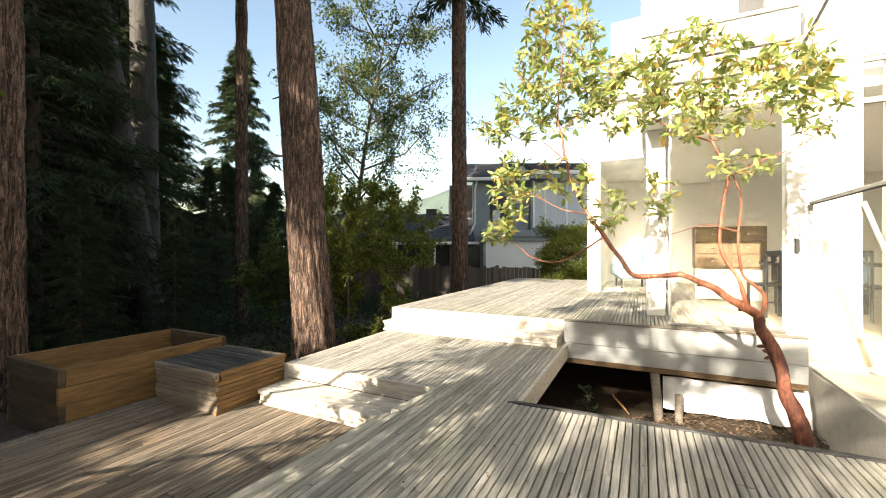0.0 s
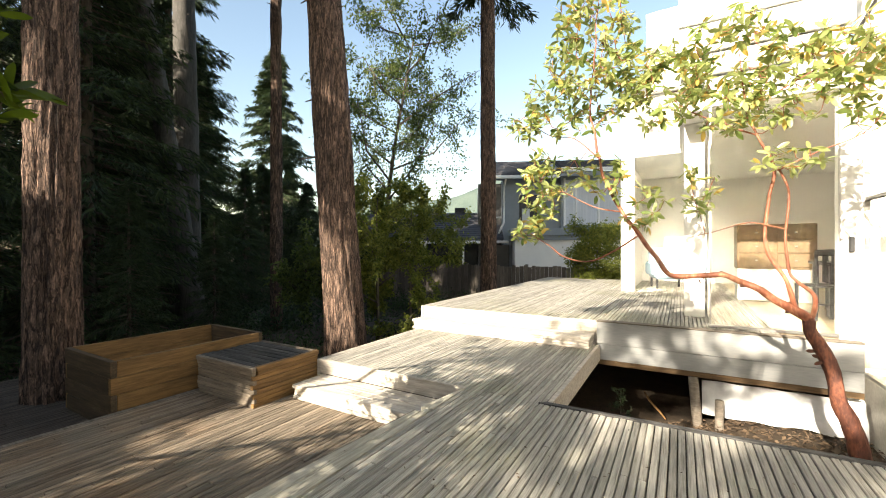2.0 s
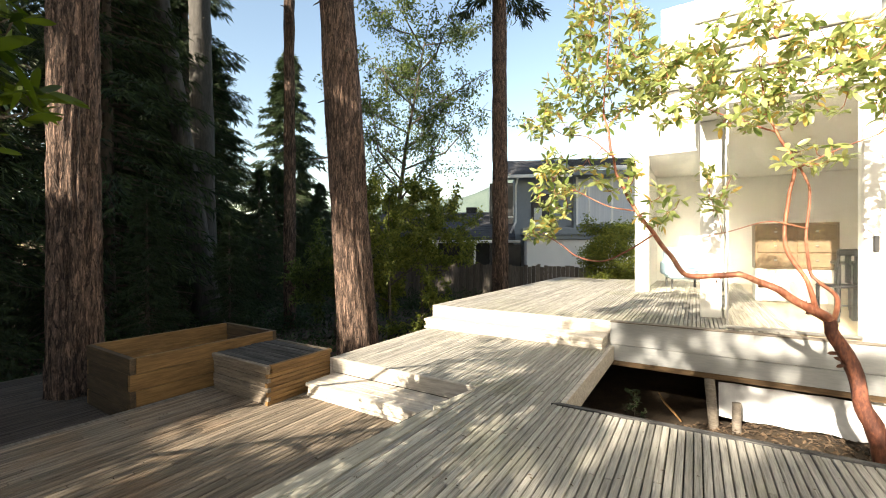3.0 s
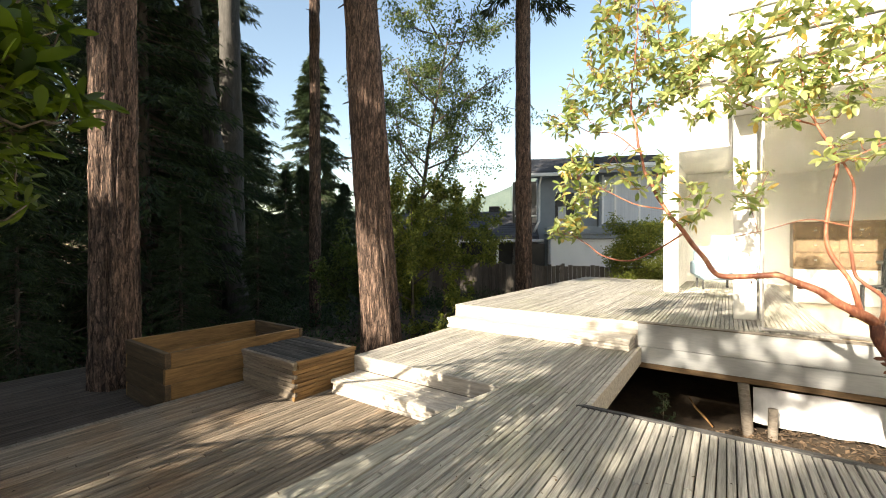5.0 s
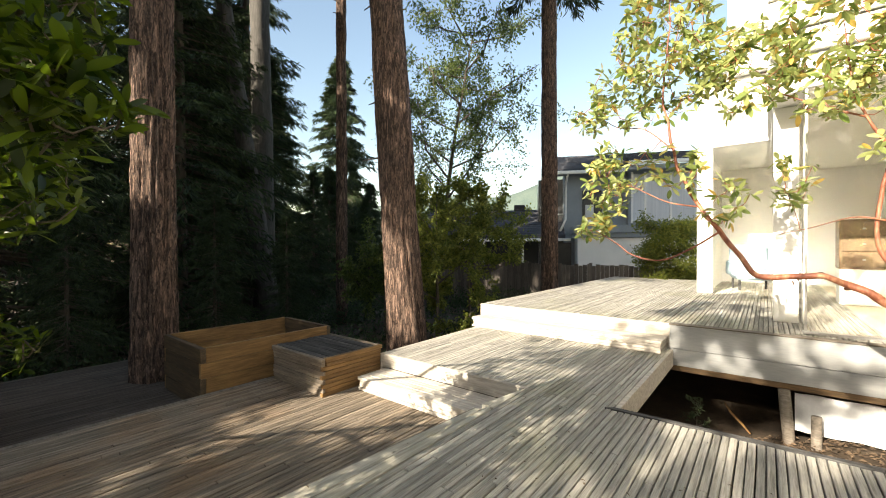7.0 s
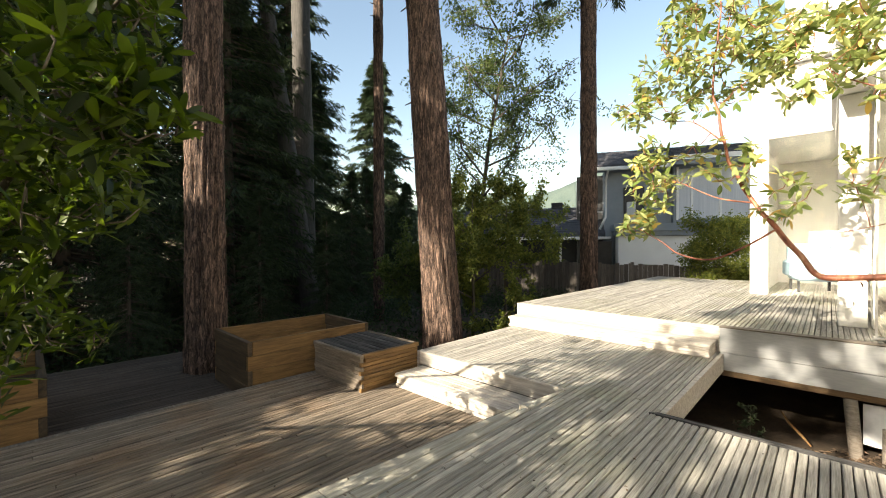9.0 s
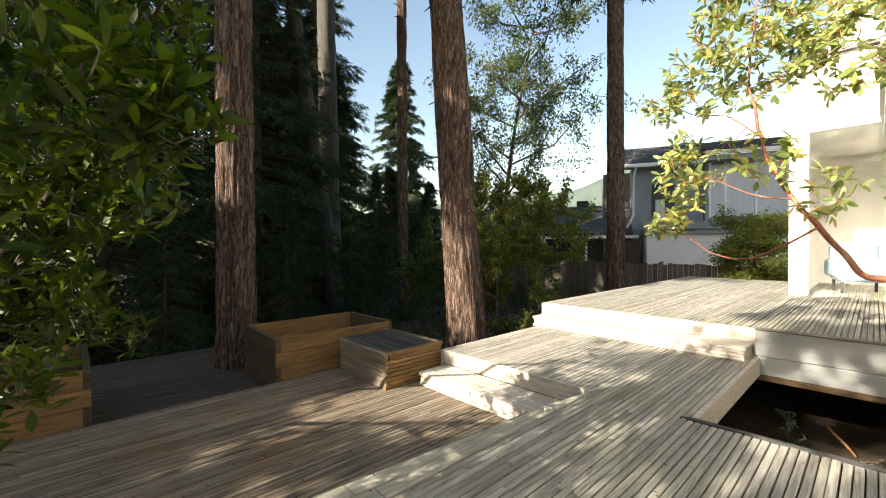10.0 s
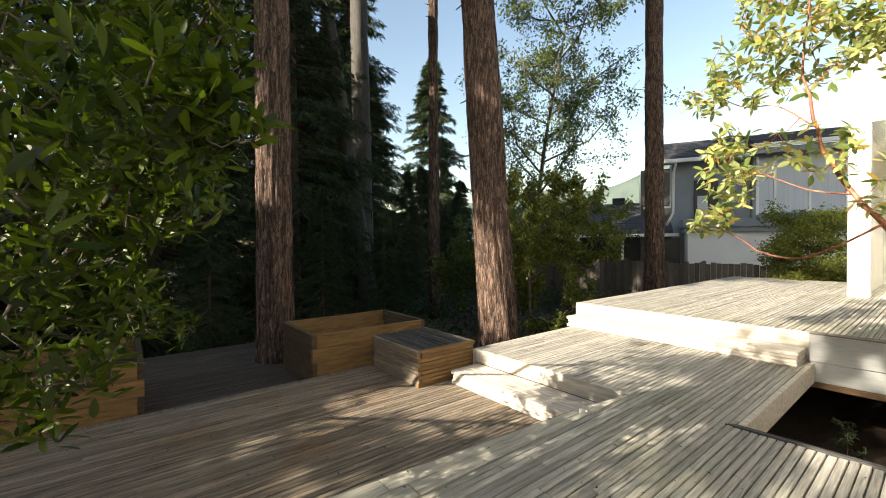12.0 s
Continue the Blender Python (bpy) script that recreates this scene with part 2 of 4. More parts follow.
def mesh_from(name, bm, material):
    me = bpy.data.meshes.new(name)
    bm.to_mesh(me)
    bm.free()
    me.materials.append(material)
    return me


def part(name, bm, material, parent, label=""):
    ob = new(name, mesh_from(name, bm, material) if isinstance(bm, bmesh.types.BMesh) else bm)
    ob.parent = parent
    return tagged(ob, label) if label else ob


def thing(name, label, category, at=(0, 0, 0), turn=0.0, group="", kind=""):
    ob = new(name)
    ob.matrix_world = pose(*at, 0, 0, turn)
    ob.empty_display_size = 0.1
    return tagged(ob, label, category, group, kind)


def box(bm, x0, x1, y0, y1, z0, z1, bevel=0.0, turn=None):
    made = bmesh.ops.create_cube(bm, size=1.0)["verts"]
    m = Matrix.LocRotScale(((x0 + x1) / 2, (y0 + y1) / 2, (z0 + z1) / 2), None, (abs(x1 - x0), abs(y1 - y0), abs(z1 - z0)))
    bmesh.ops.transform(bm, matrix=(turn @ m) if turn else m, verts=made)
    if bevel:
        edges = {e for v in made for e in v.link_edges}
        bmesh.ops.bevel(bm, geom=list(edges), offset=bevel, segments=1, affect="EDGES")
    return bm


def block(x0, x1, y0, y1, z0, z1, bevel=0.0):
    return box(bmesh.new(), x0, x1, y0, y1, z0, z1, bevel)


def tube_data(points, radii, sides=8, wobble=0.0, seed=0):
    """Vertices and faces of a tapering limb along points."""
    verts, faces = [], []
    pts = [Vector(p) for p in points]
    side = Vector((0.31, 0.95, 0.05)).normalized()
    for i, p in enumerate(pts):
        d = (pts[min(i + 1, len(pts) - 1)] - pts[max(i - 1, 0)]).normalized()
        u = side - d * side.dot(d)
        if u.length < 0.05:
            u = Vector((1, 0, 0)) - d * d.x
        u.normalize()
        side = u
        w = d.cross(u)
        for k in range(sides):
            a = 2 * math.pi * k / sides
            r = radii[i]
            if wobble:
                r *= 1 + wobble * noise.noise(Vector((math.cos(a) * 2.2, math.sin(a) * 2.2, i * 0.35 + seed)))
            verts.append(p + (u * math.cos(a) + w * math.sin(a)) * r)
    for i in range(len(pts) - 1):
        for k in range(sides):
            k2 = (k + 1) % sides
            faces.append((i * sides + k, i * sides + k2, (i + 1) * sides + k2, (i + 1) * sides + k))
    base = len(pts) - 1
    faces.append(tuple(range(sides - 1, -1, -1)))
    faces.append(tuple(base * sides + k for k in range(sides)))
    return verts, faces


def smooth_path(points, steps=6):
    """Catmull-Rom through points of (x, y, z, radius)."""
    p = [np.array(q, float) for q in points]
    p = [2 * p[0] - p[1]] + p + [2 * p[-1] - p[-2]]
    out = []
    for i in range(1, len(p) - 2):
        for s in range(steps):
            t = s / steps
            a, b, c, d = p[i - 1], p[i], p[i + 1], p[i + 2]
            out.append(0.5 * (2 * b + (c - a) * t + (2 * a - 5 * b + 4 * c - d) * t * t + (3 * b - a - 3 * c + d) * t ** 3))
    out.append(p[-2])
    return [tuple(q[:3]) for q in out], [max(q[3], 0.002) for q in out]


def limbs_mesh(name, limbs, material, sides=8, wobble=0.0):
    """One mesh of several limbs; each limb is (points, radii)."""
    verts, faces = [], []
    for j, (pts, rad) in enumerate(limbs):
        v, f = tube_data(pts, rad, sides, wobble, j * 3.1)
        o = len(verts)
        verts += v
        faces += [tuple(i + o for i in q) for q in f]
    me = bpy.data.meshes.new(name)
    me.from_pydata(verts, [], faces)
    me.polygons.foreach_set("use_smooth", [True] * len(me.polygons))
    me.materials.append(material)
    return me


def unit(a):
    return a / np.maximum(np.linalg.norm(a, axis=1, keepdims=True), 1e-6)


def leaves_mesh(name, where, direction, length, width, material, r, fold=0.25, up=0.6):
    """Leaves as folded rhombs with a pointed tip: base points, directions, lengths and widths."""
    n = len(where)
    d = unit(direction)
    nrm = unit(r.normal(size=(n, 3)) + np.array([0, 0, up]))
    side = unit(np.cross(d, nrm))
    nrm = np.cross(side, d)
    L, W = np.reshape(length, (-1, 1)) * np.ones((n, 1)), np.reshape(width, (-1, 1)) * np.ones((n, 1))
    base, tip = where, where + d * L - nrm * L * 0.12
    mid = where + d * L * 0.5
    v = np.stack([base, mid + side * W / 2 + nrm * W * fold, tip, mid - side * W / 2 + nrm * W * fold], 1).reshape(-1, 3)
    i = np.arange(n)[:, None] * 4
    f = np.concatenate([i + np.array([[0, 1, 2]]), i + np.array([[0, 2, 3]])], 0)
    me = bpy.data.meshes.new(name)
    me.from_pydata(v.tolist(), [], f.tolist())
    me.materials.append(material)
    return me


def big_leaf(name, length, width, material, prof=(0.0, 0.4, 0.72, 0.94, 1.0, 0.82, 0.0)):
    """One broad leaf with a midrib fold and a curved blade."""
    verts, faces = [], []
    for i, p in enumerate(prof):
        t = i / (len(prof) - 1)
        z = -0.10 * length * t * t
        verts += [(t * length, p * width / 2, z + 0.10 * width * p), (t * length, 0, z), (t * length, -p * width / 2, z + 0.10 * width * p)]
    for i in range(len(prof) - 1):
        a = i * 3
        faces += [(a, a + 1, a + 4, a + 3), (a + 1, a + 2, a + 5, a + 4)]
    me = bpy.data.meshes.new(name)
    me.from_pydata(verts, [], faces)
    me.polygons.foreach_set("use_smooth", [True] * len(me.polygons))
    me.materials.append(material)
    return me


# ---- ground ----
def make_ground():
    xs = np.concatenate([-np.geomspace(900, 16, 25), np.linspace(-15, 15, 61), np.geomspace(16, 900, 25)])
    ys = np.concatenate([-np.geomspace(900, 16, 25), np.linspace(-15, 25, 81), np.geomspace(26, 900, 25)])
    verts = []
    for y in ys:
        for x in xs:
            far = min(1.0, max(0.0, (math.hypot(x, y) - 14) / 20))
            z = -0.95 + 0.16 * noise.noise(Vector((x * 0.5, y * 0.5, 0))) * (1 + 2 * far)
            m = max(0.0, 1 - math.hypot((x - 1.1) / 1.6, (y - 4.6) / 2.2))
            z += 0.45 * min(m, 0.5)
            if x < -7:
                z -= 0.06 * min(-7 - x, 12)
            verts.append((x, y, z))
    w = len(xs)
    faces = [(j * w + i, j * w + i + 1, (j + 1) * w + i + 1, (j + 1) * w + i) for j in range(len(ys) - 1) for i in range(w - 1)]
    me = bpy.data.meshes.new("ground")
    me.from_pydata(verts, [], faces)
    me.polygons.foreach_set("use_smooth", [True] * len(me.polygons))
    me.materials.append(M_SOIL)
    tagged(new("ground", me), "dark earth ground with leaf litter under the trees", "ground", kind="structure")


make_ground()

# ---- decks: narrow timbers on edge, all running along y ----
PITCH, BOARD = 0.0457, 0.0388
board_meshes = {}


def board_mesh(length, height=0.06, material=None, width=BOARD):
    key = (round(length, 2), height, material.name, width)
    if key not in board_meshes:
        bm = block(-width / 2, width / 2, 0, key[0] - 0.004, -height, 0, 0.004)
        board_meshes[key] = mesh_from("board", bm, material)
    return board_meshes[key], key[0]


def deck(name, label, x0, x1, y0, y1, z, r, short=1.2, long=3.2, timber=None, skew=0.0):
    """A deck of board pieces over dark joists and an added sheet that shades the gaps; skew slants its far end."""
    ob = thing(name, label, "deck", kind="structure")
    count = int(round((x1 - x0) / PITCH))
    step = (x1 - x0) / count
    front = y1
    for i in range(count):
        x = x0 + step * (i + 0.5)
        y, y1 = y0, front + skew * (x - x0)
        first = r.uniform(0.4, long)
        while y < y1 - 0.05:
            length = round(min(first if y == y0 else r.uniform(short, long), y1 - y), 1)
            if y1 - y - length < 0.5:
                length = round(y1 - y, 2)
            length = max(length, 0.1)
            me, got = board_mesh(length, material=timber or M_BOARD)
            b = new("board", me)
            b.parent = ob
            b.matrix_local = pose(x + r.normal(0, 0.0009), y, z + r.normal(0, 0.0014), 0, r.normal(0, 0.5), 0)
            y += got
    bm = bmesh.new()
    # dark sheet added under the boards as the shade in their gaps
    box(bm, x0 + 0.02, x1 - 0.02, y0 + 0.02, y1 - 0.03, z - 0.11, z - 0.064)
    y = y0 + 0.3
    while y < y1:
        box(bm, x0 + 0.01, x1 - 0.01, y, y + 0.04, z - 0.2, z - 0.112)
        y += 0.6
    part("joist_frame", bm, M_JOIST_SHADE, ob)
    return ob


LOW, UP = -0.30, 0.30
MX0, MX1, MY0, MY1 = -3.50, -0.94, 3.22, 5.58
HOLE_Y, HOLE_SKEW = 3.21, 0.035
mid_deck = deck("mid_deck", "weathered grey timber deck of narrow boards on edge", MX0, -1.66, MY0, MY1, 0.0, rng)
walk_deck = deck("walk_deck", "weathered timber walkway running on past the steps", -1.66, MX1, -3.0, MY1, 0.0, rng)
near_deck = deck("near_deck", "weathered grey timber deck of narrow boards", MX1, 3.6, -3.0, HOLE_Y - 0.045, 0.0, rng, skew=HOLE_SKEW)
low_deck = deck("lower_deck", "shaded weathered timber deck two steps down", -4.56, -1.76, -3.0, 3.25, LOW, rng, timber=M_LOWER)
upper_deck = deck("upper_deck", "sunlit weathered timber deck two steps up beside the house", -3.65, 0.95, MY1, 13.0, UP, rng, 2.4, 5.0)
dark_deck = deck("side_deck", "dark shaded timber deck beside the planters", -7.6, -4.63, -3.0, 3.4, -0.47, rng, 2.0, 4.6, M_OLD_SHADED)
# the border boards that edge the decks
def wedge(xa0, xa1, ya, xb0, xb1, yb, z0, z1):
    """A board that tapers from one end to the other."""
    bm = bmesh.new()
    vs = [bm.verts.new(q) for z in (z0, z1) for q in ((xa0, ya, z), (xa1, ya, z), (xb1, yb, z), (xb0, yb, z))]
    for q in ((3, 2, 1, 0), (4, 5, 6, 7), (0, 1, 5, 4), (1, 2, 6, 5), (2, 3, 7, 6), (3, 0, 4, 7)):
        bm.faces.new([vs[i] for i in q])
    bmesh.ops.bevel(bm, geom=list(bm.edges), offset=0.003, segments=1, affect="EDGES")
    return bm


def border_x(y):
    return -1.775 - 0.087 * (2.56 - y)


for i, cut in enumerate((2.56, 2.62)):
    y = -3.0
    for length in (1.7 + 0.5 * i, 2.3 - 0.4 * i, 9.0):
        y2 = min(y + length, cut)
        q = [(border_x(e) + (-1.665 - border_x(e)) * k / 2) for e in (y, y2) for k in (i, i + 1)]
        part("border_board", wedge(q[0] + 0.003, q[1] - 0.003, y, q[2] + 0.003, q[3] - 0.003, y2 - 0.004, -0.08, 0.002), M_BORDER, walk_deck, "wider pale border plank")
        y = y2
part("border_board", wedge(-1.775, -1.665, 2.64, -1.672, -1.665, 3.17, -0.08, 0.002), M_BORDER, walk_deck, "wider pale border plank")
part("edge_board", wedge(border_x(-3.0) - 0.04, border_x(-3.0) - 0.003, -3.0, border_x(2.6) - 0.04, border_x(2.6) - 0.003, 2.6, -0.3, -0.02), M_GREYWOOD, walk_deck)
hy = HOLE_Y + HOLE_SKEW * (3.6 - MX1)
bm = bmesh.new()
vs = [bm.verts.new(q) for z in (-0.12, 0.007) for q in ((MX1 - 0.05, HOLE_Y - 0.042, z), (3.6, hy - 0.042, z), (3.6, hy, z), (MX1 + 0.002, HOLE_Y + 0.002, z))]
for q in ((3, 2, 1, 0), (4, 5, 6, 7), (0, 1, 5, 4), (1, 2, 6, 5), (2, 3, 7, 6), (3, 0, 4, 7)):
    bm.faces.new([vs[i] for i in q])
part("edge_board", bm, M_SLAT, near_deck, "dark grey mitred edge strip")
part("edge_board", block(MX1 + 0.003, MX1 + 0.045, HOLE_Y + 0.003, MY1 - 0.1, -0.2, 0.0, 0.004), M_STEP, walk_deck)
part("edge_board", block(MX0, -1.66, MY0 - 0.04, MY0 - 0.002, -0.15, 0.004, 0.004), M_STEP, mid_deck)
part("edge_board", block(MX0 - 0.045, MX0 - 0.004, MY0 - 0.04, MY1, -0.2, 0.0, 0.004), M_STEP, mid_deck)
part("edge_board", block(-4.62, -4.564, -3.0, 3.25, -0.46, LOW, 0.004), M_GREYWOOD, low_deck)
part("edge_board", block(-3.70, -3.655, MY1 - 0.05, 13.0, -0.1, UP, 0.004), M_STEP, upper_deck)


def steps(name, label, x0, x1, y0, y1, z0, z1, r):
    """A step of stacked flat timbers with a tread of three planks."""
    ob = thing(name, label, "step")
    layers = 3
    h = (z1 - z0 - 0.04) / layers
    for i in range(layers):
        o = r.uniform(0.006, 0.022)
        part("riser_board", block(x0 + r.uniform(0.0, 0.03), x1 - r.uniform(0.0, 0.02), y0 + o, y1, z0 + i * h + 0.002, z0 + (i + 1) * h, 0.005), M_STEP, ob)
    n = 4
    w = (y1 - y0) / n
    for i in range(n):
        part("tread_board", block(x0, x1, y0 + i * w + 0.003, y0 + (i + 1) * w - 0.002, z1 - 0.038, z1, 0.005), M_STEP, ob)
    return ob


steps("lower_step", "sunlit worn timber step against the mid deck", -3.45, -1.79, 2.76, MY0 - 0.045, LOW, -0.15, rng)
steps("upper_step", "sunlit worn timber step up to the upper deck", -3.60, MX1 - 0.02, 5.13, MY1 - 0.06, 0.0, 0.15, rng)
part("riser", block(-3.65, MX1, MY1 - 0.052, MY1 - 0.004, 0.0, UP - 0.002, 0.004), M_STEP, upper_deck)

# ---- skirt of the upper deck over the planting hole ----
skirt = thing("deck_skirt", "pale grey painted boards edging the upper deck", "skirting", kind="structure")
part("skirt_board", block(MX1 + 0.005, 1.55, 5.47, 5.51, 0.02, UP - 0.006, 0.004), M_SKIRT, skirt)
part("skirt_board", block(MX1 + 0.005, 1.55, 5.474, 5.51, -0.185, 0.014, 0.004), M_SKIRT, skirt)
part("beam", block(MX1 + 0.005, 1.55, 5.482, 5.62, -0.25, -0.188, 0.004), M_CEDAR_X, skirt, "brown timber beam under the skirting")
part("top_board", block(MX1, 1.55, 5.46, MY1 - 0.002, UP - 0.004, UP + 0.012, 0.004), M_GREYWOOD, skirt)

# ---- timber bench box ----
bench = thing("bench_box", "low timber box seat with slatted top and stacked board sides", "bench")
BX0, BX1, BY0, BY1, BZ = -4.53, -3.54, 2.39, 3.19, 0.10
for i in range(8):
    z = LOW + i * 0.0445
    o, e = rng.uniform(0, 0.016, 2)
    lap = 0.042 if i % 2 else 0.0
    part("side_board", block(BX0, BX1 - 0.044 + lap - e * 0.6 * (lap > 0), BY0 + o, BY0 + 0.04, z, z + 0.041, 0.005), M_BENCH, bench)
    part("end_board", block(BX1 - 0.04 - o, BX1 - o, BY0 + lap + e * 0.6, BY1, z, z + 0.041, 0.005), M_CEDAR, bench)
part("rail", block(BX1 - 0.04, BX1 + 0.008, BY0 + 0.036, BY1 + 0.012, BZ - 0.045, BZ, 0.006), M_CEDAR, bench)
part("rail", block(BX0, BX1 + 0.006, BY0 - 0.012, BY0 + 0.032, BZ - 0.047, BZ - 0.003, 0.006), M_BENCH, bench)
part("rail", block(BX0, BX1 - 0.042, BY1 - 0.03, BY1 + 0.012, BZ - 0.045, BZ - 0.003, 0.006), M_BENCH, bench)
n = 9
for i in range(n):
    y = BY0 + 0.04 + (BY1 - BY0 - 0.075) * i / n
    part("slat", block(BX0, BX1 - 0.044, y + 0.006, y + 0.074, BZ - 0.04, BZ - 0.005 + rng.normal(0, 0.003), 0.006), M_SLAT, bench)


def planter(name, label, x0, x1, y0, y1, z0, z1, r):
    ob = thing(name, label, "planter")
    n, t = 4, 0.05
    h = (z1 - z0) / n
    for i in range(n):
        a, b = z0 + i * h + 0.002, z0 + (i + 1) * h - 0.002
        o = 0.052 if i % 2 else 0.0
        for x in (x0, x1 - t):
            part("board", block(x, x + t, y0 + o, y1 - o, a, b, 0.004), M_CEDAR, ob)
        for y in (y0, y1 - t):
            part("board", block(x0 + 0.052 - o, x1 - 0.052 + o, y - r.uniform(0, 0.006), y + t, a, b, 0.005), M_CEDAR_SHADED, ob, "weathered end board with its shade painted in")
    part("soil", block(x0 + t, x1 - t, y0 + t, y1 - t, z0, z1 - 0.25), M_SOIL, ob)
    return ob


planter("raised_planter", "empty cedar raised planter box of stacked timbers", -5.74, -4.63, 1.66, 3.26, -0.47, 0.18, rng)
planter("raised_planter", "cedar raised planter box under the laurel shrub", -6.0, -4.63, -1.6, 0.09, -0.47, 0.18, rng)

# ---- the house ----
house = thing("house", "sunlit white modern house with large glass walls", "house")
GY, GX = 5.78, 0.30
part("floor", block(GX + 0.02, 6.0, GY + 0.02, 13.0, 0.0, UP - 0.01), M_FLOOR, house)
part("floor", block(-1.0, GX, 9.88, 13.0, 0.0, UP - 0.012), M_FLOOR, house)
part("jamb", block(1.44, 1.62, GY - 0.03, GY + 0.15, -0.9, 3.28, 0.006), M_WHITE, house)
part("wall", block(1.625, 2.10, GY + 0.05, GY + 0.2, -0.9, 7.0), M_WHITE, house)
part("wall", block(2.105, 2.3, GY + 0.05, GY + 0.2, 3.30, 7.0), M_WHITE, house)
part("wall", block(2.105, 2.3, GY + 0.05, GY + 0.2, -0.9, 0.0), M_WHITE, house)
side = part("side_window", block(2.105, 2.3, GY + 0.12, GY + 0.132, 0.0, 3.29), M_GLASS, house)
side.visible_shadow = False
part("frame", block(2.105, 2.3, GY + 0.06, GY + 0.11, 2.80, 2.86, 0.004), M_GREYTRIM, side)
part("frame", block(2.105, 2.3, GY + 0.06, GY + 0.11, 3.24, 3.295, 0.004), M_GREYTRIM, side)
for xa, za, xb, zb in ((1.905, 1.16, 2.03, 1.70), (2.09, 1.74, 2.26, 1.20), (1.64, 1.62, 1.905, 1.16)):
    part("brace", limbs_mesh("brace", [([(xa, GY - 0.01, za), (xb, GY - 0.01, zb)], [0.022, 0.022])], M_WHITE, 4), None, house)
part("fin_wall", block(-1.13, -0.86, 9.6, 9.85, UP, 3.2, 0.01), M_WHITE, house)
part("post", block(0.04, 0.28, 6.5, 6.75, UP, 2.95, 0.006), M_WHITE, house)
part("lintel", block(GX - 0.05, 1.435, GY - 0.03, GY + 0.15, 2.93, 3.28, 0.006), M_WHITE, house)
part("lintel", block(0.03, GX + 0.1, GY + 0.16, 9.6, 2.955, 3.28, 0.006), M_WHITE, house)
part("fascia", block(0.0, 1.50, GY - 0.10, GY + 0.1, 3.30, 3.54, 0.008), M_WHITE, house)
part("fascia", block(-0.02, 1.53, GY - 0.16, GY + 0.1, 3.555, 3.88, 0.008), M_WHITE, house)
part("sill", block(-0.02, 1.6, GY - 0.2, GY + 0.1, 3.884, 3.92, 0.006), M_WHITE, house)
part("upper_wall", block(-0.02, 0.98, GY + 0.1, GY + 0.3, 3.93, 8.0), M_WHITE, house)
part("upper_wall", block(1.32, 2.3, GY + 0.1, GY + 0.3, 3.93, 8.0), M_WHITE, house)
win = part("window", block(1.0, 1.3, GY + 0.2, GY + 0.22, 3.93, 8.0), M_DARK_SHADE, house)
part("window_frame", block(0.982, 1.02, GY + 0.08, GY + 0.2, 3.93, 8.0, 0.004), M_WHITE, win)
part("window_frame", block(1.28, 1.318, GY + 0.08, GY + 0.2, 3.93, 8.0, 0.004), M_WHITE, win)
part("upper_wall", block(-0.02, 0.2, GY + 0.31, 9.58, 3.3, 8.0), M_WHITE, house)
part("lintel", block(-1.13, 0.028, 9.62, 9.85, 3.205, 3.55, 0.006), M_WHITE, house)
part("upper_wall", block(-1.12, 0.19, 9.66, 12.9, 3.56, 4.5, 0.006), M_WHITE, house)
part("roof_box", block(-0.62, 0.19, 9.5, 12.9, 4.52, 5.25, 0.01), M_WHITE, house)
part("roof_box", block(-0.62, 0.19, 9.44, 12.9, 5.27, 6.15, 0.01), M_WHITE, house)
part("wall", block(-1.13, -0.95, 9.86, 12.9, UP, 3.2), M_WHITE, house)
part("back_wall", block(-1.2, 6.0, 13.0, 13.2, -0.9, 6.0), M_WHITE, house)
part("inner_wall", block(5.8, 6.0, GY + 0.25, 12.98, -0.9, 6.0), M_WHITE, house)
part("ceiling", block(GX + 0.12, 5.8, GY + 0.31, 12.98, 3.05, 3.25), M_WHITE, house)
part("ceiling", block(-1.1, GX + 0.1, 9.88, 12.98, 3.22, 3.3), M_WHITE, house)
for a in ((GX, 1.435, GY, GY + 0.012, UP, 2.925), (GX, GX + 0.012, GY + 0.015, 9.6, UP, 2.95), (-0.855, 0.3, 9.7, 9.712, UP, 3.2)):
    pane = part("window_pane", block(*a), M_GLASS, house)
    pane.visible_shadow = False
part("sill_rail", block(GX - 0.02, 1.435, GY - 0.02, GY + 0.05, UP - 0.002, UP + 0.03, 0.004), M_METAL, house)
part("corner_bead", block(GX - 0.006, GX + 0.014, GY - 0.006, GY - 0.001, UP + 0.03, 2.925), M_METAL, house)
part("strut", limbs_mesh("strut", [([(1.55, GY - 0.15, 3.45), (1.62, 4.2, 3.9)], [0.018, 0.018])], M_BLACK, 8), None, house)
part("wall_lamp", block(1.50, 1.545, GY - 0.075, GY - 0.032, 1.2, 1.36, 0.008), M_BLACK, house)
wing = thing("house_wing", "white side wing of the house behind a glass screen", "house")
part("wall", block(2.31, 2.5, -4.0, 2.6, -0.9, 8.0), M_WHITE, wing)
part("wall", block(2.31, 2.5, 5.3, GY + 0.2, -0.9, 8.0), M_WHITE, wing)
part("wall", block(2.31, 2.5, 2.61, 5.29, 2.75, 8.0), M_WHITE, wing)
part("wall", block(2.31, 2.5, 2.61, 5.29, -0.9, 0.15), M_WHITE, wing)
for y in (2.62, 3.5, 4.38):
    w = part("window", block(2.42, 2.43, y + 0.05, y + 0.83, 0.2, 2.7), M_GLASS, wing)
    part("frame", block(2.36, 2.46, y, y + 0.045, 0.16, 2.74, 0.004), M_WHITE, w)
    part("frame", block(2.36, 2.46, y + 0.835, y + 0.875, 0.16, 2.74, 0.004), M_WHITE, w)
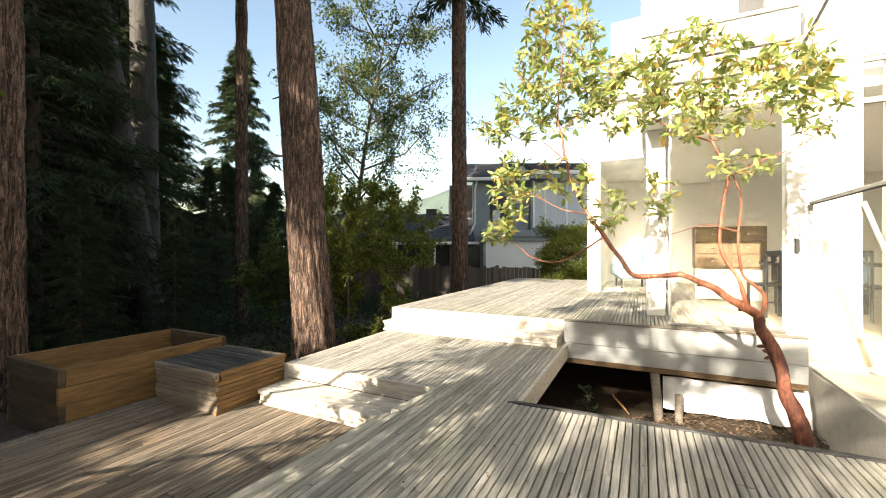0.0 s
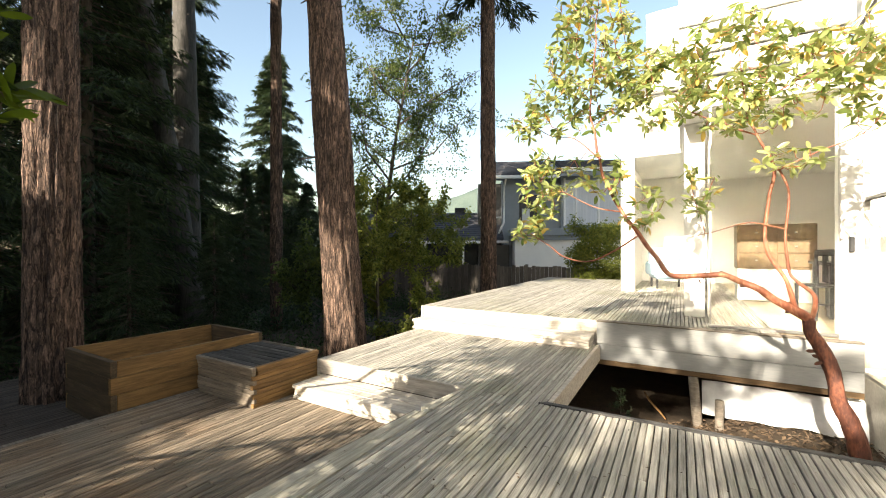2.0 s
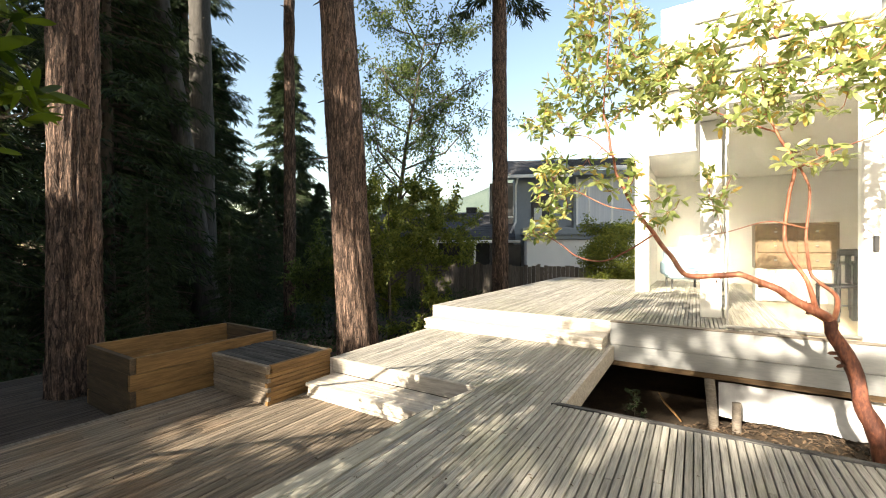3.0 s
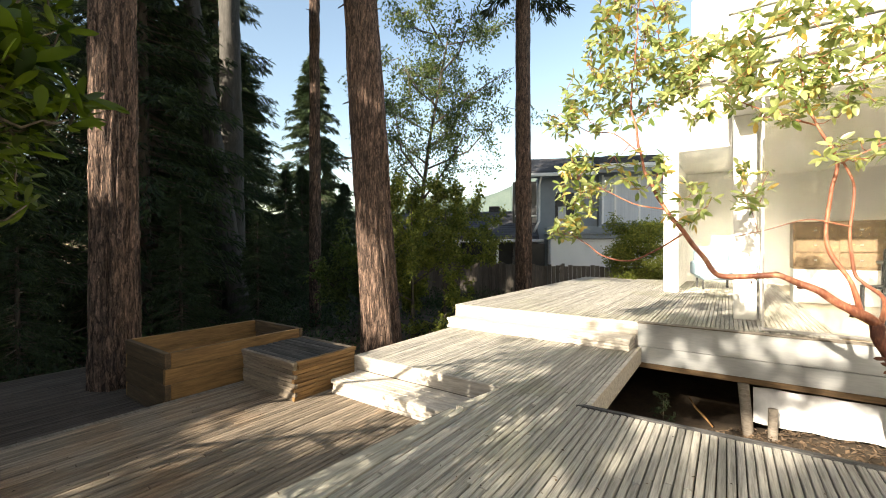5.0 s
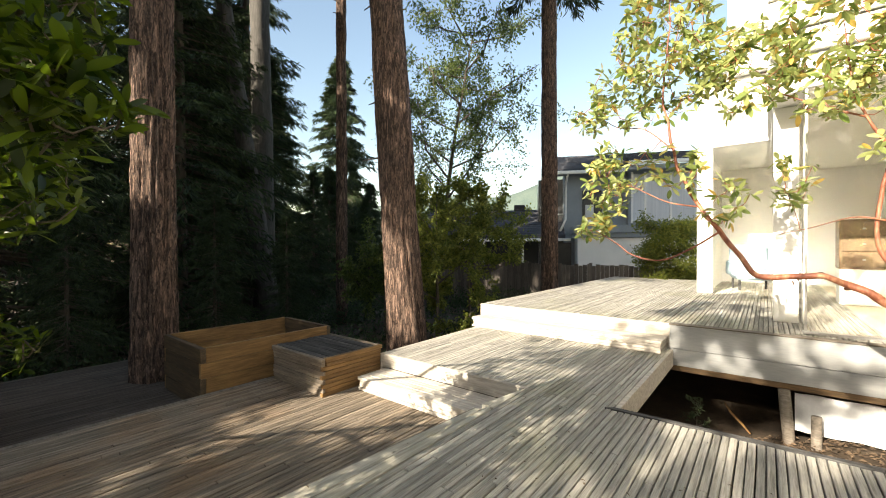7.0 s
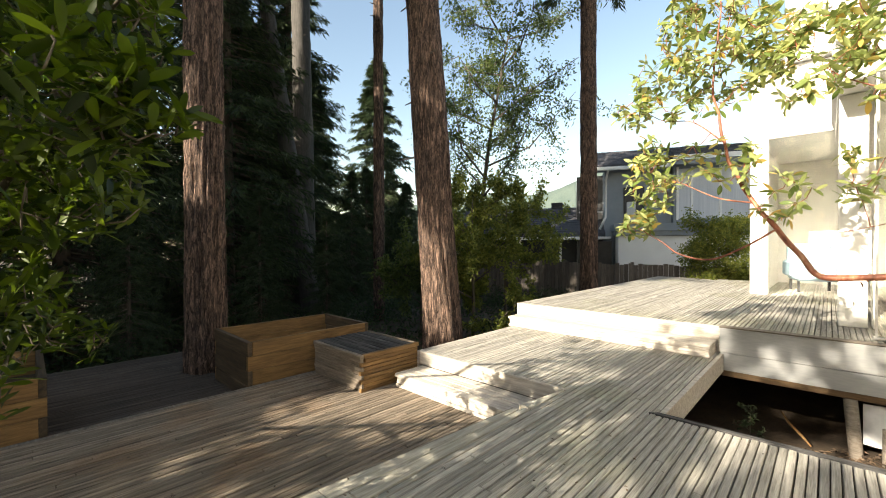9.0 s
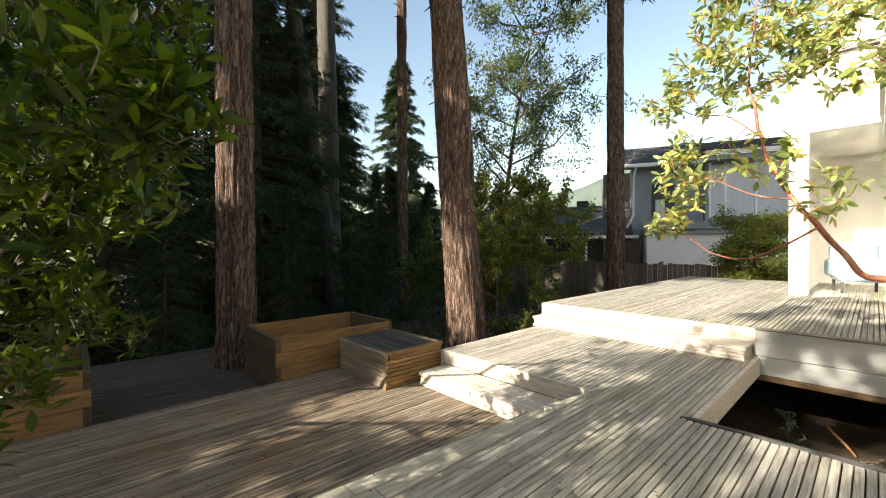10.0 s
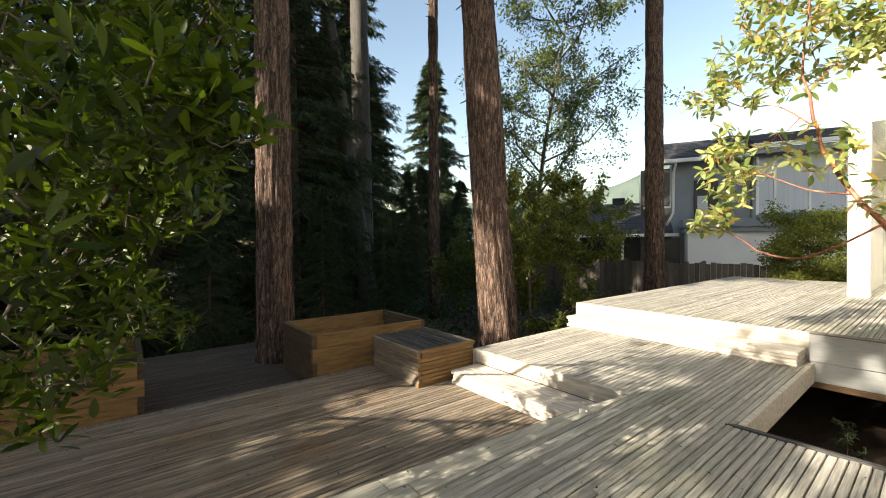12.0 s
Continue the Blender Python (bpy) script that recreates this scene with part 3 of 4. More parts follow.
part("inner_wall", block(4.6, 4.7, 2.3, 5.6, -0.2, 3.0), M_FLOOR, wing)
# unseen ceiling and end wall, added to keep skylight out of the wing room
part("ceiling", block(2.51, 4.7, 2.0, 5.9, 3.01, 3.15), M_WHITE, wing)
part("inner_wall", block(2.51, 4.7, 2.2, 2.29, -0.2, 3.0), M_FLOOR, wing)
part("floor", block(2.51, 4.7, 2.3, 5.7, -0.2, -0.06), M_FLOOR, wing)
part("plinth", block(1.62, 2.3, -4.0, GY + 0.04, -1.0, -0.065, 0.01), M_CONCRETE, wing, "stained concrete plinth")
screen = thing("glass_screen", "frameless glass wind screen with a metal top rail", "screen")
for y in (-1.0, 1.25, 3.5):
    pane = part("pane", block(1.64, 1.652, y + 0.01, y + 2.2, -0.03, 1.72), M_GLASS, screen)
    pane.visible_shadow = False
part("top_rail", block(1.62, 1.67, -1.0, 5.74, 1.735, 1.765, 0.006), M_METAL, screen)
# black strip along the underside of the rail
part("channel", block(1.632, 1.66, -1.0, 5.74, 1.722, 1.733, 0.002), M_BLACK, screen, "dark strip under the top rail")
part("bottom_rail", block(1.62, 1.67, -1.0, 5.74, -0.062, -0.032, 0.004), M_METAL, screen)
for z in (1.66, 1.28):
    part("bracket", block(1.615, 1.665, 5.70, 5.75, z, z + 0.07, 0.004), M_METAL, screen)

# ---- trees ----


def fir_trunk(name, label, base, top, r0, r1, rings=160, sides=72, seed=0, crown=2.6, low=0.6, droop=0.1, bark=None):
    """A big trunk with furrowed bark ridges in its mesh."""
    base, top = Vector(base), Vector(top)
    verts, faces = [], []
    for i in range(rings + 1):
        t = i / rings
        c = base.lerp(top, t)
        r = r0 + (r1 - r0) * t
        r *= 1 + 0.35 * math.exp(-t * (top - base).length / 0.5)
        for k in range(sides):
            a = 2 * math.pi * k / sides
            d = Vector((math.cos(a), math.sin(a), 0))
            q = Vector((d.x * 6.5 + seed, d.y * 6.5, c.z * 0.7))
            ridge = 1 - abs(noise.noise(q)) * 2.8
            ridge += 0.4 * noise.noise(Vector((d.x * 14, d.y * 14 + seed, c.z * 3.5)))
            big = noise.noise(Vector((d.x + seed, d.y, c.z * 0.4)))
            verts.append(c + d * (r * (1 + 0.06 * big) + 0.030 * ridge - 0.008))
    for i in range(rings):
        for k in range(sides):
            k2 = (k + 1) % sides
            faces.append((i * sides + k, i * sides + k2, (i + 1) * sides + k2, (i + 1) * sides + k))
    me = bpy.data.meshes.new("trunk")
    me.from_pydata(verts, [], faces)
    me.polygons.foreach_set("use_smooth", [True] * len(me.polygons))
    me.materials.append(bark or M_BARK)
    ob = thing(name, label, "tree")
    part("trunk", me, None, ob)
    cr = np.random.default_rng(seed)
    high = (top - base).length * 1.6
    me, stems = bough_crown("crown", base, high, crown * 2.2, cr, 210, 180, 0.25, low, droop)
    part("crown", me, None, ob)
    part("boughs", limbs_mesh("boughs", stems + [([tuple(top - Vector((0, 0, 0.1))), (top.x, top.y, base.z + high)], [r1, 0.04])], M_TWIG, 6), None, ob)
    for _ in range(5):
        z = cr.uniform(0.35, 0.75)
        c, a = base.lerp(top, z), cr.uniform(0, 6.28)
        d = Vector((math.cos(a), math.sin(a), -0.2))
        part("dead_stub", limbs_mesh("dead_stub", [([tuple(c + d * r0 * 0.7), tuple(c + d * (r0 + cr.uniform(0.05, 0.25)))], [0.02, 0.008])], M_TWIG, 6), None, ob)
    return ob


def bough_crown(name, centre, height, radius, r, boughs=110, sprays=34, spray=0.34, low=0.0, droop=0.35):
    """Drooping conifer boughs: needle sprays along each bough, in one mesh, and the boughs' stems."""
    c = np.array(centre, float)
    where, direct = [], []
    stems = []
    for i in range(boughs):
        t = low + (1 - low) * (i + r.uniform()) / boughs
        ln = radius * (1 - t) ** 0.8 * r.uniform(0.65, 1.15) + 0.15
        a = r.uniform(0, 2 * math.pi)
        d = np.array([math.cos(a), math.sin(a), 0.0])
        s = np.sort(r.uniform(0.12, 1, sprays)) ** 0.8
        drop = -droop * ln * s ** 1.5 + 0.12 * ln * s
        p = c + np.array([0, 0, t * height]) + d * (s * ln)[:, None] + np.array([0, 0, 1.0]) * drop[:, None]
        side = np.array([-d[1], d[0], 0.0])
        sw = r.uniform(-1, 1, sprays)
        p = p + side * (sw * ln * 0.22 * (1.1 - s))[:, None] + r.normal(0, 0.05, (sprays, 3))
        where.append(p)
        direct.append(d * 0.6 + side * sw[:, None] * 0.9 + np.array([0, 0, -0.55]) + r.normal(0, 0.25, (sprays, 3)))
        stems.append(([tuple(c + np.array([0, 0, t * height])), tuple(c + np.array([0, 0, t * height - droop * ln * 0.45]) + d * ln * 0.75)], [0.02 + ln * 0.006, 0.006]))
    where, direct = np.concatenate(where), np.concatenate(direct)
    n = len(where)
    me = leaves_mesh(name, where, direct, spray * r.uniform(0.6, 1.5, n), spray * 0.2 * r.uniform(0.6, 1.3, n), M_NEEDLE, r, 0.15, 0.8)
    return me, stems


def conifer(name, label, at, height, radius, r, boughs=150, sprays=40, spray=0.4, low=0.08, trunk=0.22, group=""):
    ob = thing(name, label, "tree", at, group=group)
    me, stems = bough_crown("crown", (0, 0, 0), height, radius, r, boughs, sprays, spray, low)
    part("crown", me, None, ob)
    part("trunk", limbs_mesh("trunk", [([(0, 0, -0.6), (0, 0, height * 0.5), (0, 0, height * 0.98)], [trunk, trunk * 0.6, 0.03])] + stems, M_TWIG, 7), None, ob)
    return ob


def broad_tree(name, label, at, height, radius, r, leaves=9000, leaf=0.11, material=None, low=0.25, category="tree", forks=9, trunk=0.09, bark=None, lean=(0, 0), flat=1.0, spread=0.045):
    """A branching tree: limbs split twice, twigs carry clumps of small leaves."""
    ob = thing(name, label, category, at)
    limbs, tips = [], []
    top = np.array([lean[0], lean[1], height])
    stem = [(top[0] * t ** 1.5 + r.normal(0, 0.04) * height * 0.1, top[1] * t ** 1.5 + r.normal(0, 0.04) * height * 0.1, t * height * 0.97) for t in np.linspace(0, 1, 8)]
    stem[0] = (0, 0, -0.5)
    limbs.append((stem, list(np.linspace(trunk, trunk * 0.12, 8))))
    for i in range(forks):
        t = low + (0.95 - low) * (i + r.uniform(0.1, 0.9)) / forks
        k = t * 7
        j = min(int(k), 6)
        p = np.array(stem[j]) * (1 - (k - j)) + np.array(stem[j + 1]) * (k - j)
        a = i * 2.4 + r.uniform(-0.5, 0.5)
        reach = radius * (1.05 - 0.75 * abs(t - 0.45)) * r.uniform(0.7, 1.1)
        q = p + np.array([math.cos(a) * reach, math.sin(a) * reach * flat, reach * r.uniform(0.35, 0.9)])
        m = (p + q) / 2 + np.array([0, 0, -0.08 * reach]) + r.normal(0, 0.05 * reach, 3)
        limbs.append(([tuple(p), tuple(m), tuple(q)], [trunk * 0.45 * (1 - t * 0.6), trunk * 0.25, trunk * 0.06]))
        for _ in range(8):
            s = r.uniform(0.3, 1)
            b = p * (1 - s) ** 2 + 2 * s * (1 - s) * m + q * s * s
            e = b + r.normal(0, 1, 3) * np.array([0.30, 0.30 * flat, 0.24]) * radius * 0.8
            limbs.append(([tuple(b), tuple((b + e) / 2 + r.normal(0, 0.03 * radius, 3)), tuple(e)], [trunk * 0.10, trunk * 0.06, trunk * 0.025]))
            tips.append((b, e))
    w = []
    for b, e in tips:
        n = max(8, leaves // len(tips))
        s = r.uniform(0.25, 1.1, (n, 1))
        w.append(b * (1 - s) + e * s + r.normal(0, spread * radius, (n, 3)))
    w = np.concatenate(w)
    n = len(w)
    me = leaves_mesh("crown", w, r.normal(size=(n, 3)) + np.array([0, 0, -0.3]), leaf * r.uniform(0.6, 1.35, n), leaf * 0.5 * r.uniform(0.7, 1.2, n), material or M_LEAF, r)
    part("crown", me, None, ob)
    part("trunk", limbs_mesh("trunk", limbs, bark or M_TWIG, 7), None, ob)
    return ob


fir_trunk("fir_tree", "tall fir trunk with furrowed reddish bark beside the deck", (-4.82, 5.02, -1.1), (-5.25, 4.55, 9.5), 0.315, 0.24, seed=3, crown=3.4, low=0.55)
fir_trunk("fir_tree", "tall dark fir trunk with furrowed bark behind the planter", (-6.30, 1.72, -1.1), (-6.28, 1.70, 10.5), 0.25, 0.20, seed=11, crown=4.0, low=0.50)
fir_trunk("fir_tree", "tall straight fir trunk standing at the fence", (-5.10, 11.4, -1.1), (-5.12, 11.35, 14.0), 0.235, 0.185, 110, 40, seed=23, crown=0.95, low=0.42, droop=0.4)
# out-of-view fir, added so its crown blocks sky over the lower deck
fir_trunk("fir_tree", "unseen tall fir, its crown added to shade the lower deck", (-7.7, -4.2, -1.1), (-7.7, -4.2, 10.5), 0.32, 0.25, 60, 32, seed=47, crown=4.0, low=0.57)
fir_trunk("fir_tree", "slim fir trunk deeper in the woods", (-10.4, 7.8, -1.6), (-10.38, 7.8, 13.0), 0.165, 0.13, 100, 32, seed=31, low=0.7)
fir_trunk("fir_tree", "straight grey trunk in dark woods", (-14.2, 7.3, -1.6), (-14.3, 7.1, 16.0), 0.38, 0.28, 80, 28, seed=37, bark=M_GREYBARK)
fir_trunk("fir_tree", "leaning grey trunk in dark woods", (-12.3, 6.6, -1.6), (-13.3, 4.9, 13.0), 0.30, 0.18, 80, 28, seed=41, bark=M_GREYBARK)

woods = "conifers of the dark woods"
tr = np.random.default_rng(21)
near_fir = conifer("conifer", "dense dark conifer with drooping boughs", (-13.0, 4.2, -1.5), 15, 3.6, tr, 300, 98, 0.24, 0.03, 0.2, woods)
for x, y, s, a in ((-11.5, 0.5, 0.9, 40), (-16.8, 5.2, 0.95, 100), (-17.0, 3.0, 1.2, 200), (-14.5, -2.5, 1.0, 310), (-18.6, 9.6, 0.8, 20), (-10.0, -3.5, 0.8, 77), (-21.0, 6.5, 1.2, 150), (-21.0, 0.0, 1.3, 15), (-16.5, 10.8, 0.42, 60), (-9.2, 3.6, 0.27, 5), (-9.8, 5.6, 0.24, 95), (-8.7, 1.2, 0.26, 200)):
    c = copy_thing(near_fir, pose(x, y, -1.5, 0, 0, a))
    c.scale = (s, s, s)
conifer("conifer", "tall broad conifer with heavy dark boughs against the sky", (-16.0, 7.5, -1.5), 17.5, 3.2, tr, 360, 170, 0.22, 0.03, 0.26, woods)
far_fir = conifer("conifer", "pointed green conifer against the sky", (-22.4, 16.8, -2.0), 16.0, 4.1, tr, 250, 92, 0.37, 0.02, 0.25, woods)
for x, y, s, a in ((-26.0, 14.0, 0.9, 50), (-24.5, 19.5, 0.55, 120), (-18.5, 16.0, 0.44, 15), (-15.5, 18.5, 0.40, 75), (-20.5, 14.5, 0.5, 160), (-28.0, 10.5, 1.1, 210)):
    c = copy_thing(far_fir, pose(x, y, -2.0, 0, 0, a))
    c.scale = (s, s, s)

broad_tree("broadleaf_tree", "airy broadleaf tree with fine foliage against the sky", (-10.2, 12.3, -1.2), 11.9, 3.3, tr, 16000, 0.13, M_LEAF, 0.36, forks=18, trunk=0.13, lean=(1.3, 0.9), spread=0.05)
broad_tree("shrub", "sunlit leafy shrub behind the deck edge", (-6.0, 7.2, -1.1), 3.6, 1.6, tr, 12000, 0.10, M_BUSH, 0.1, "shrub", 10, 0.05)
broad_tree("shrub", "leafy shrub beside the fir trunk", (-6.35, 9.0, -1.1), 3.5, 1.45, tr, 10000, 0.10, M_BUSH, 0.42, "shrub", 10, 0.05)
broad_tree("shrub", "dark leafy shrub in the shaded woods", (-8.0, 7.4, -1.2), 2.8, 1.5, tr, 7000, 0.12, M_LEAF, 0.1, "shrub", 9, 0.05)
broad_tree("shrub", "bright green bush at the back of the deck", (-2.25, 13.45, -1.0), 3.0, 0.95, tr, 15000, 0.085, M_BUSH, 0.2, "shrub", 14, 0.04, spread=0.1)

# ---- neighbour's house, fence and hill ----
NB_AT, NB_TURN = (-7.55, 18.6, 0.0), 26.5
nb = thing("neighbour_house", "blue-grey two-storey house with a dark shingle roof", "house", NB_AT, NB_TURN)


def slope(x0, x1, y0, y1, z0, z1, t=0.14):
    bm = bmesh.new()
    vs = [bm.verts.new(q) for q in ((x0, y0, z0), (x1, y0, z0), (x1, y1, z1), (x0, y1, z1), (x0, y0, z0 + t), (x1, y0, z0 + t), (x1, y1, z1 + t), (x0, y1, z1 + t))]
    for q in ((3, 2, 1, 0), (4, 5, 6, 7), (0, 1, 5, 4), (2, 3, 7, 6), (4, 7, 3, 0), (1, 2, 6, 5)):
        bm.faces.new([vs[i] for i in q])
    return bm


def shingle_roof(parent, x0, x1, y0, y1, z0, z1, rows, r):
    """A slope with courses of shingles proud of it."""
    roof = part("roof", slope(x0, x1, y0, y1, z0, z1), M_SHINGLE, parent)
    verts, faces = [], []
    for i in range(rows):
        t0, t1 = i / rows, (i + 1.25) / rows
        x = x0 - r.uniform(0, 0.3)
        while x < x1:
            w = r.uniform(0.25, 0.45)
            up_ = r.uniform(0.16, 0.185)
            ya, yb, za, zb = y0 + (y1 - y0) * t0, y0 + (y1 - y0) * t1, z0 + (z1 - z0) * t0 + up_, z0 + (z1 - z0) * t1 + 0.142
            o = len(verts)
            a, b = max(x, x0), min(x + w - 0.012, x1)
            verts += [(a, ya, za), (b, ya, za), (b, yb, zb), (a, yb, zb), (a, ya, za - 0.03), (b, ya, za - 0.03)]
            faces += [(o, o + 1, o + 2, o + 3), (o + 4, o + 5, o + 1, o)]
            x += w
    me = bpy.data.meshes.new("shingles")
    me.from_pydata(verts, [], faces)
    me.materials.append(M_SHINGLE)
    tagged(part("shingles", me, None, roof), kind="stuff")
    return roof


# local x along the facade, y away from it
part("wall", block(0.0, 2.75, 0.0, 5.5, -1.2, 4.7), M_SIDING, nb)
part("wall", block(2.755, 9.0, -0.35, 5.5, -1.2, 4.72), M_SIDING, nb)
# shade of the recess is painted onto its wall and floor
part("recess_wall", block(-1.2, -0.005, 1.1, 5.0, -1.2, 4.6), M_DARK_SHADE, nb, "recess behind the corner, its shade painted near-black")
part("balcony_rail", block(-1.1, -0.02, 0.4, 0.46, 2.75, 2.83, 0.006), M_WHITE, nb)
part("balcony_floor", block(-1.1, -0.01, 0.4, 1.09, 1.95, 2.1, 0.006), M_DARK_SHADE, nb)
shingle_roof(nb, -0.55, 2.9, -0.55, 1.7, 4.66, 5.72, 11, rng)
shingle_roof(nb, 2.62, 9.2, -0.95, 1.69, 4.92, 5.74, 12, rng)
part("gutter", block(-0.57, 2.60, -0.68, -0.56, 4.56, 4.72, 0.02), M_WHITE, nb, "pale metal gutter")
part("gutter", block(2.61, 9.2, -1.08, -0.96, 4.82, 4.98, 0.02), M_WHITE, nb, "pale metal gutter")
part("fascia", block(2.61, 9.2, -0.955, -0.90, 4.60, 4.815, 0.006), M_SIDING, nb)
part("soffit", block(-0.5, 2.60, -0.55, -0.005, 4.58, 4.63), M_SIDING, nb)
part("soffit", block(2.62, 9.2, -0.9, -0.355, 4.73, 4.79), M_SIDING, nb)
part("skylight", slope(2.35, 2.85, -0.1, 0.5, 5.05, 5.33, 0.12), M_METAL, nb, "pale roof light")
part("downpipe", limbs_mesh("downpipe", [([(0.10, -0.6, 4.56), (0.05, -0.1, 4.25), (0.04, -0.1, 2.5), (-0.22, -0.2, 1.95)], [0.05] * 4)], M_WHITE, 8), None, nb)
w = part("window", block(0.84, 1.62, -0.05, -0.004, 2.22, 3.80), M_DARK_SHADE, nb, "dark window with a black frame")
part("blind", block(0.93, 1.30, -0.062, -0.052, 2.3, 3.2), M_CURTAIN, w)
for q in ((0.80, 0.87, 2.18, 3.84), (1.59, 1.66, 2.18, 3.84)):
    part("frame", block(q[0], q[1], -0.08, -0.052, q[2], q[3], 0.004), M_BLACK, w)
for q in ((0.872, 1.588, 2.18, 2.24), (0.872, 1.588, 3.78, 3.84), (0.872, 1.588, 3.18, 3.21)):
    part("frame", block(q[0], q[1], -0.08, -0.063, q[2], q[3], 0.004), M_BLACK, w)
for i, x in enumerate((2.95, 3.5, 4.55, 5.6, 6.65, 7.7)):
    w = part("window", block(x, x + (0.45 if i == 0 else 0.95), -0.39, -0.353, 2.35, 4.5), M_CURTAIN, nb, "tall window with pale curtains")
    part("frame", block(x - 0.09, x - 0.005, -0.42, -0.353, 2.3, 4.58, 0.004), M_WHITE, w)
part("garage", block(0.42, 9.0, -1.6, -0.36, -1.2, 1.60), M_WHITE, nb, "sunlit pale rendered garage wall")
part("cornice", block(0.30, 9.1, -1.75, -0.355, 1.61, 1.80, 0.01), M_SIDING, nb)
part("cornice", block(0.22, 9.1, -1.85, -0.352, 1.805, 2.12, 0.01), M_SIDING, nb)
low_house = thing("low_wing", "low wing with a shingle roof, porch posts and walls darkened for shade", "house", NB_AT, NB_TURN)
# near-black walls stand in for shade under the porch roof
part("wall", block(-7.0, -1.21, 0.9, 5.4, -1.2, 1.5), M_DARK_SHADE, low_house)
part("wall", block(-1.2, 0.28, -0.3, 0.38, -1.2, 1.4), M_DARK_SHADE, low_house)
shingle_roof(low_house, -7.5, -0.02, -0.7, 3.0, 1.58, 3.1, 13, rng)
part("gutter", block(-7.5, 0.2, -0.85, -0.72, 1.47, 1.60, 0.02), M_WHITE, low_house)
part("chimney", block(-2.5, -1.9, 2.9, 3.4, 2.6, 3.55, 0.02), M_SLAT, low_house)
for x in (-5.6, -3.8, -1.95):
    part("post", block(x - 0.05, x + 0.05, -0.6, -0.5, -1.2, 1.5, 0.006), M_WHITE, low_house)
hill_bm = bmesh.new()
bmesh.ops.create_grid(hill_bm, x_segments=70, y_segments=20, size=1)
for v in hill_bm.verts:
    x, y = v.co.x * 420 - 220, v.co.y * 90 + 420
    z = 92 * math.exp(-((v.co.y) / 0.5) ** 2) * (0.75 + 0.4 * noise.noise(Vector((v.co.x * 3, v.co.y, 3)))) - 4
    v.co = (x, y, z)
for f in hill_bm.faces:
    f.smooth = True
tagged(new("backdrop_hill", mesh_from("backdrop_hill", hill_bm, M_HILL)), "hazy wooded hill in the distance", "hill", kind="structure")
fence = thing("fence", "weathered grey board fence behind the deck", "fence")
for i in range(76):
    x = -12.5 + i * 0.15
    part("fence_board", block(x, x + 0.14, 13.9, 13.92, -1.0, 0.60 + rng.uniform(-0.04, 0.04), 0.003), M_FENCE, fence)
for x in (-12.0, -9.6, -7.2, -4.8, -2.4):
    part("fence_post", block(x, x + 0.09, 13.93, 14.02, -1.0, 0.66, 0.004), M_FENCE, fence)

# ---- madrone in the planting hole ----
madrone = thing("madrone_tree", "leaning madrone with peeling orange-red bark and broad leaves", "tree")
main_limb = ((1.34, 4.5, -1.0, 0.12), (1.22, 4.40, -0.40, 0.095), (1.10, 4.36, 0.0, 0.075), (0.94, 4.35, 0.52, 0.06), (0.86, 4.35, 0.70, 0.052), (0.66, 4.33, 0.84, 0.042), (0.33, 4.32, 0.99, 0.034), (-0.03, 4.30, 0.99, 0.032), (-0.24, 4.30, 1.20, 0.029), (-0.51, 4.30, 1.63, 0.024), (-0.69, 4.30, 2.05, 0.018), (-0.79, 4.30, 2.69, 0.012), (-0.76, 4.32, 3.3, 0.008), (-0.72, 4.3, 4.0, 0.004))
second = ((0.82, 4.345, 0.73, 0.03), (0.75, 4.31, 0.97, 0.026), (0.62, 4.33, 1.25, 0.024), (0.64, 4.36, 1.66, 0.021), (0.68, 4.36, 1.92, 0.02), (0.57, 4.36, 2.2, 0.015), (0.49, 4.38, 2.5, 0.011), (0.44, 4.4, 3.0, 0.005))
third = ((0.905, 4.35, 0.60, 0.03), (0.93, 4.32, 0.84, 0.024), (0.82, 4.31, 0.97, 0.02), (0.77, 4.33, 1.06, 0.018), (0.75, 4.35, 1.36, 0.016), (0.78, 4.37, 1.7, 0.014), (0.71, 4.37, 1.93, 0.012))
low_branch = ((-0.35, 4.3, 1.37, 0.014), (-0.60, 4.26, 1.20, 0.013), (-0.82, 4.24, 1.11, 0.012), (-1.05, 4.22, 1.16, 0.011), (-1.20, 4.2, 1.28, 0.009), (-1.42, 4.2, 1.42, 0.004))
right_branch = ((0.70, 4.36, 1.90, 0.012), (0.95, 4.30, 2.02, 0.009), (1.22, 4.25, 2.14, 0.006), (1.35, 4.2, 2.4, 0.003))
left_branch = ((-0.50, 4.3, 1.60, 0.012), (-0.75, 4.25, 1.66, 0.009), (-1.00, 4.22, 1.80, 0.007), (-1.28, 4.2, 1.95, 0.003))
mid_branch = ((0.76, 4.35, 1.40, 0.010), (0.50, 4.28, 1.46, 0.008), (0.22, 4.24, 1.38, 0.005), (-0.05, 4.2, 1.32, 0.003))
high_left = ((-0.71, 4.3, 2.15, 0.010), (-0.95, 4.28, 2.38, 0.008), (-1.22, 4.3, 2.46, 0.006), (-1.5, 4.3, 2.7, 0.003))
cross = ((0.56, 4.36, 2.22, 0.012), (0.30, 4.35, 2.36, 0.010), (0.02, 4.35, 2.55, 0.006), (-0.15, 4.3, 2.75, 0.003))
mid_right = ((0.50, 4.37, 2.45, 0.010), (0.80, 4.35, 2.62, 0.008), (1.15, 4.3, 2.8, 0.004))
limb_pts = []
mr = np.random.default_rng(5)
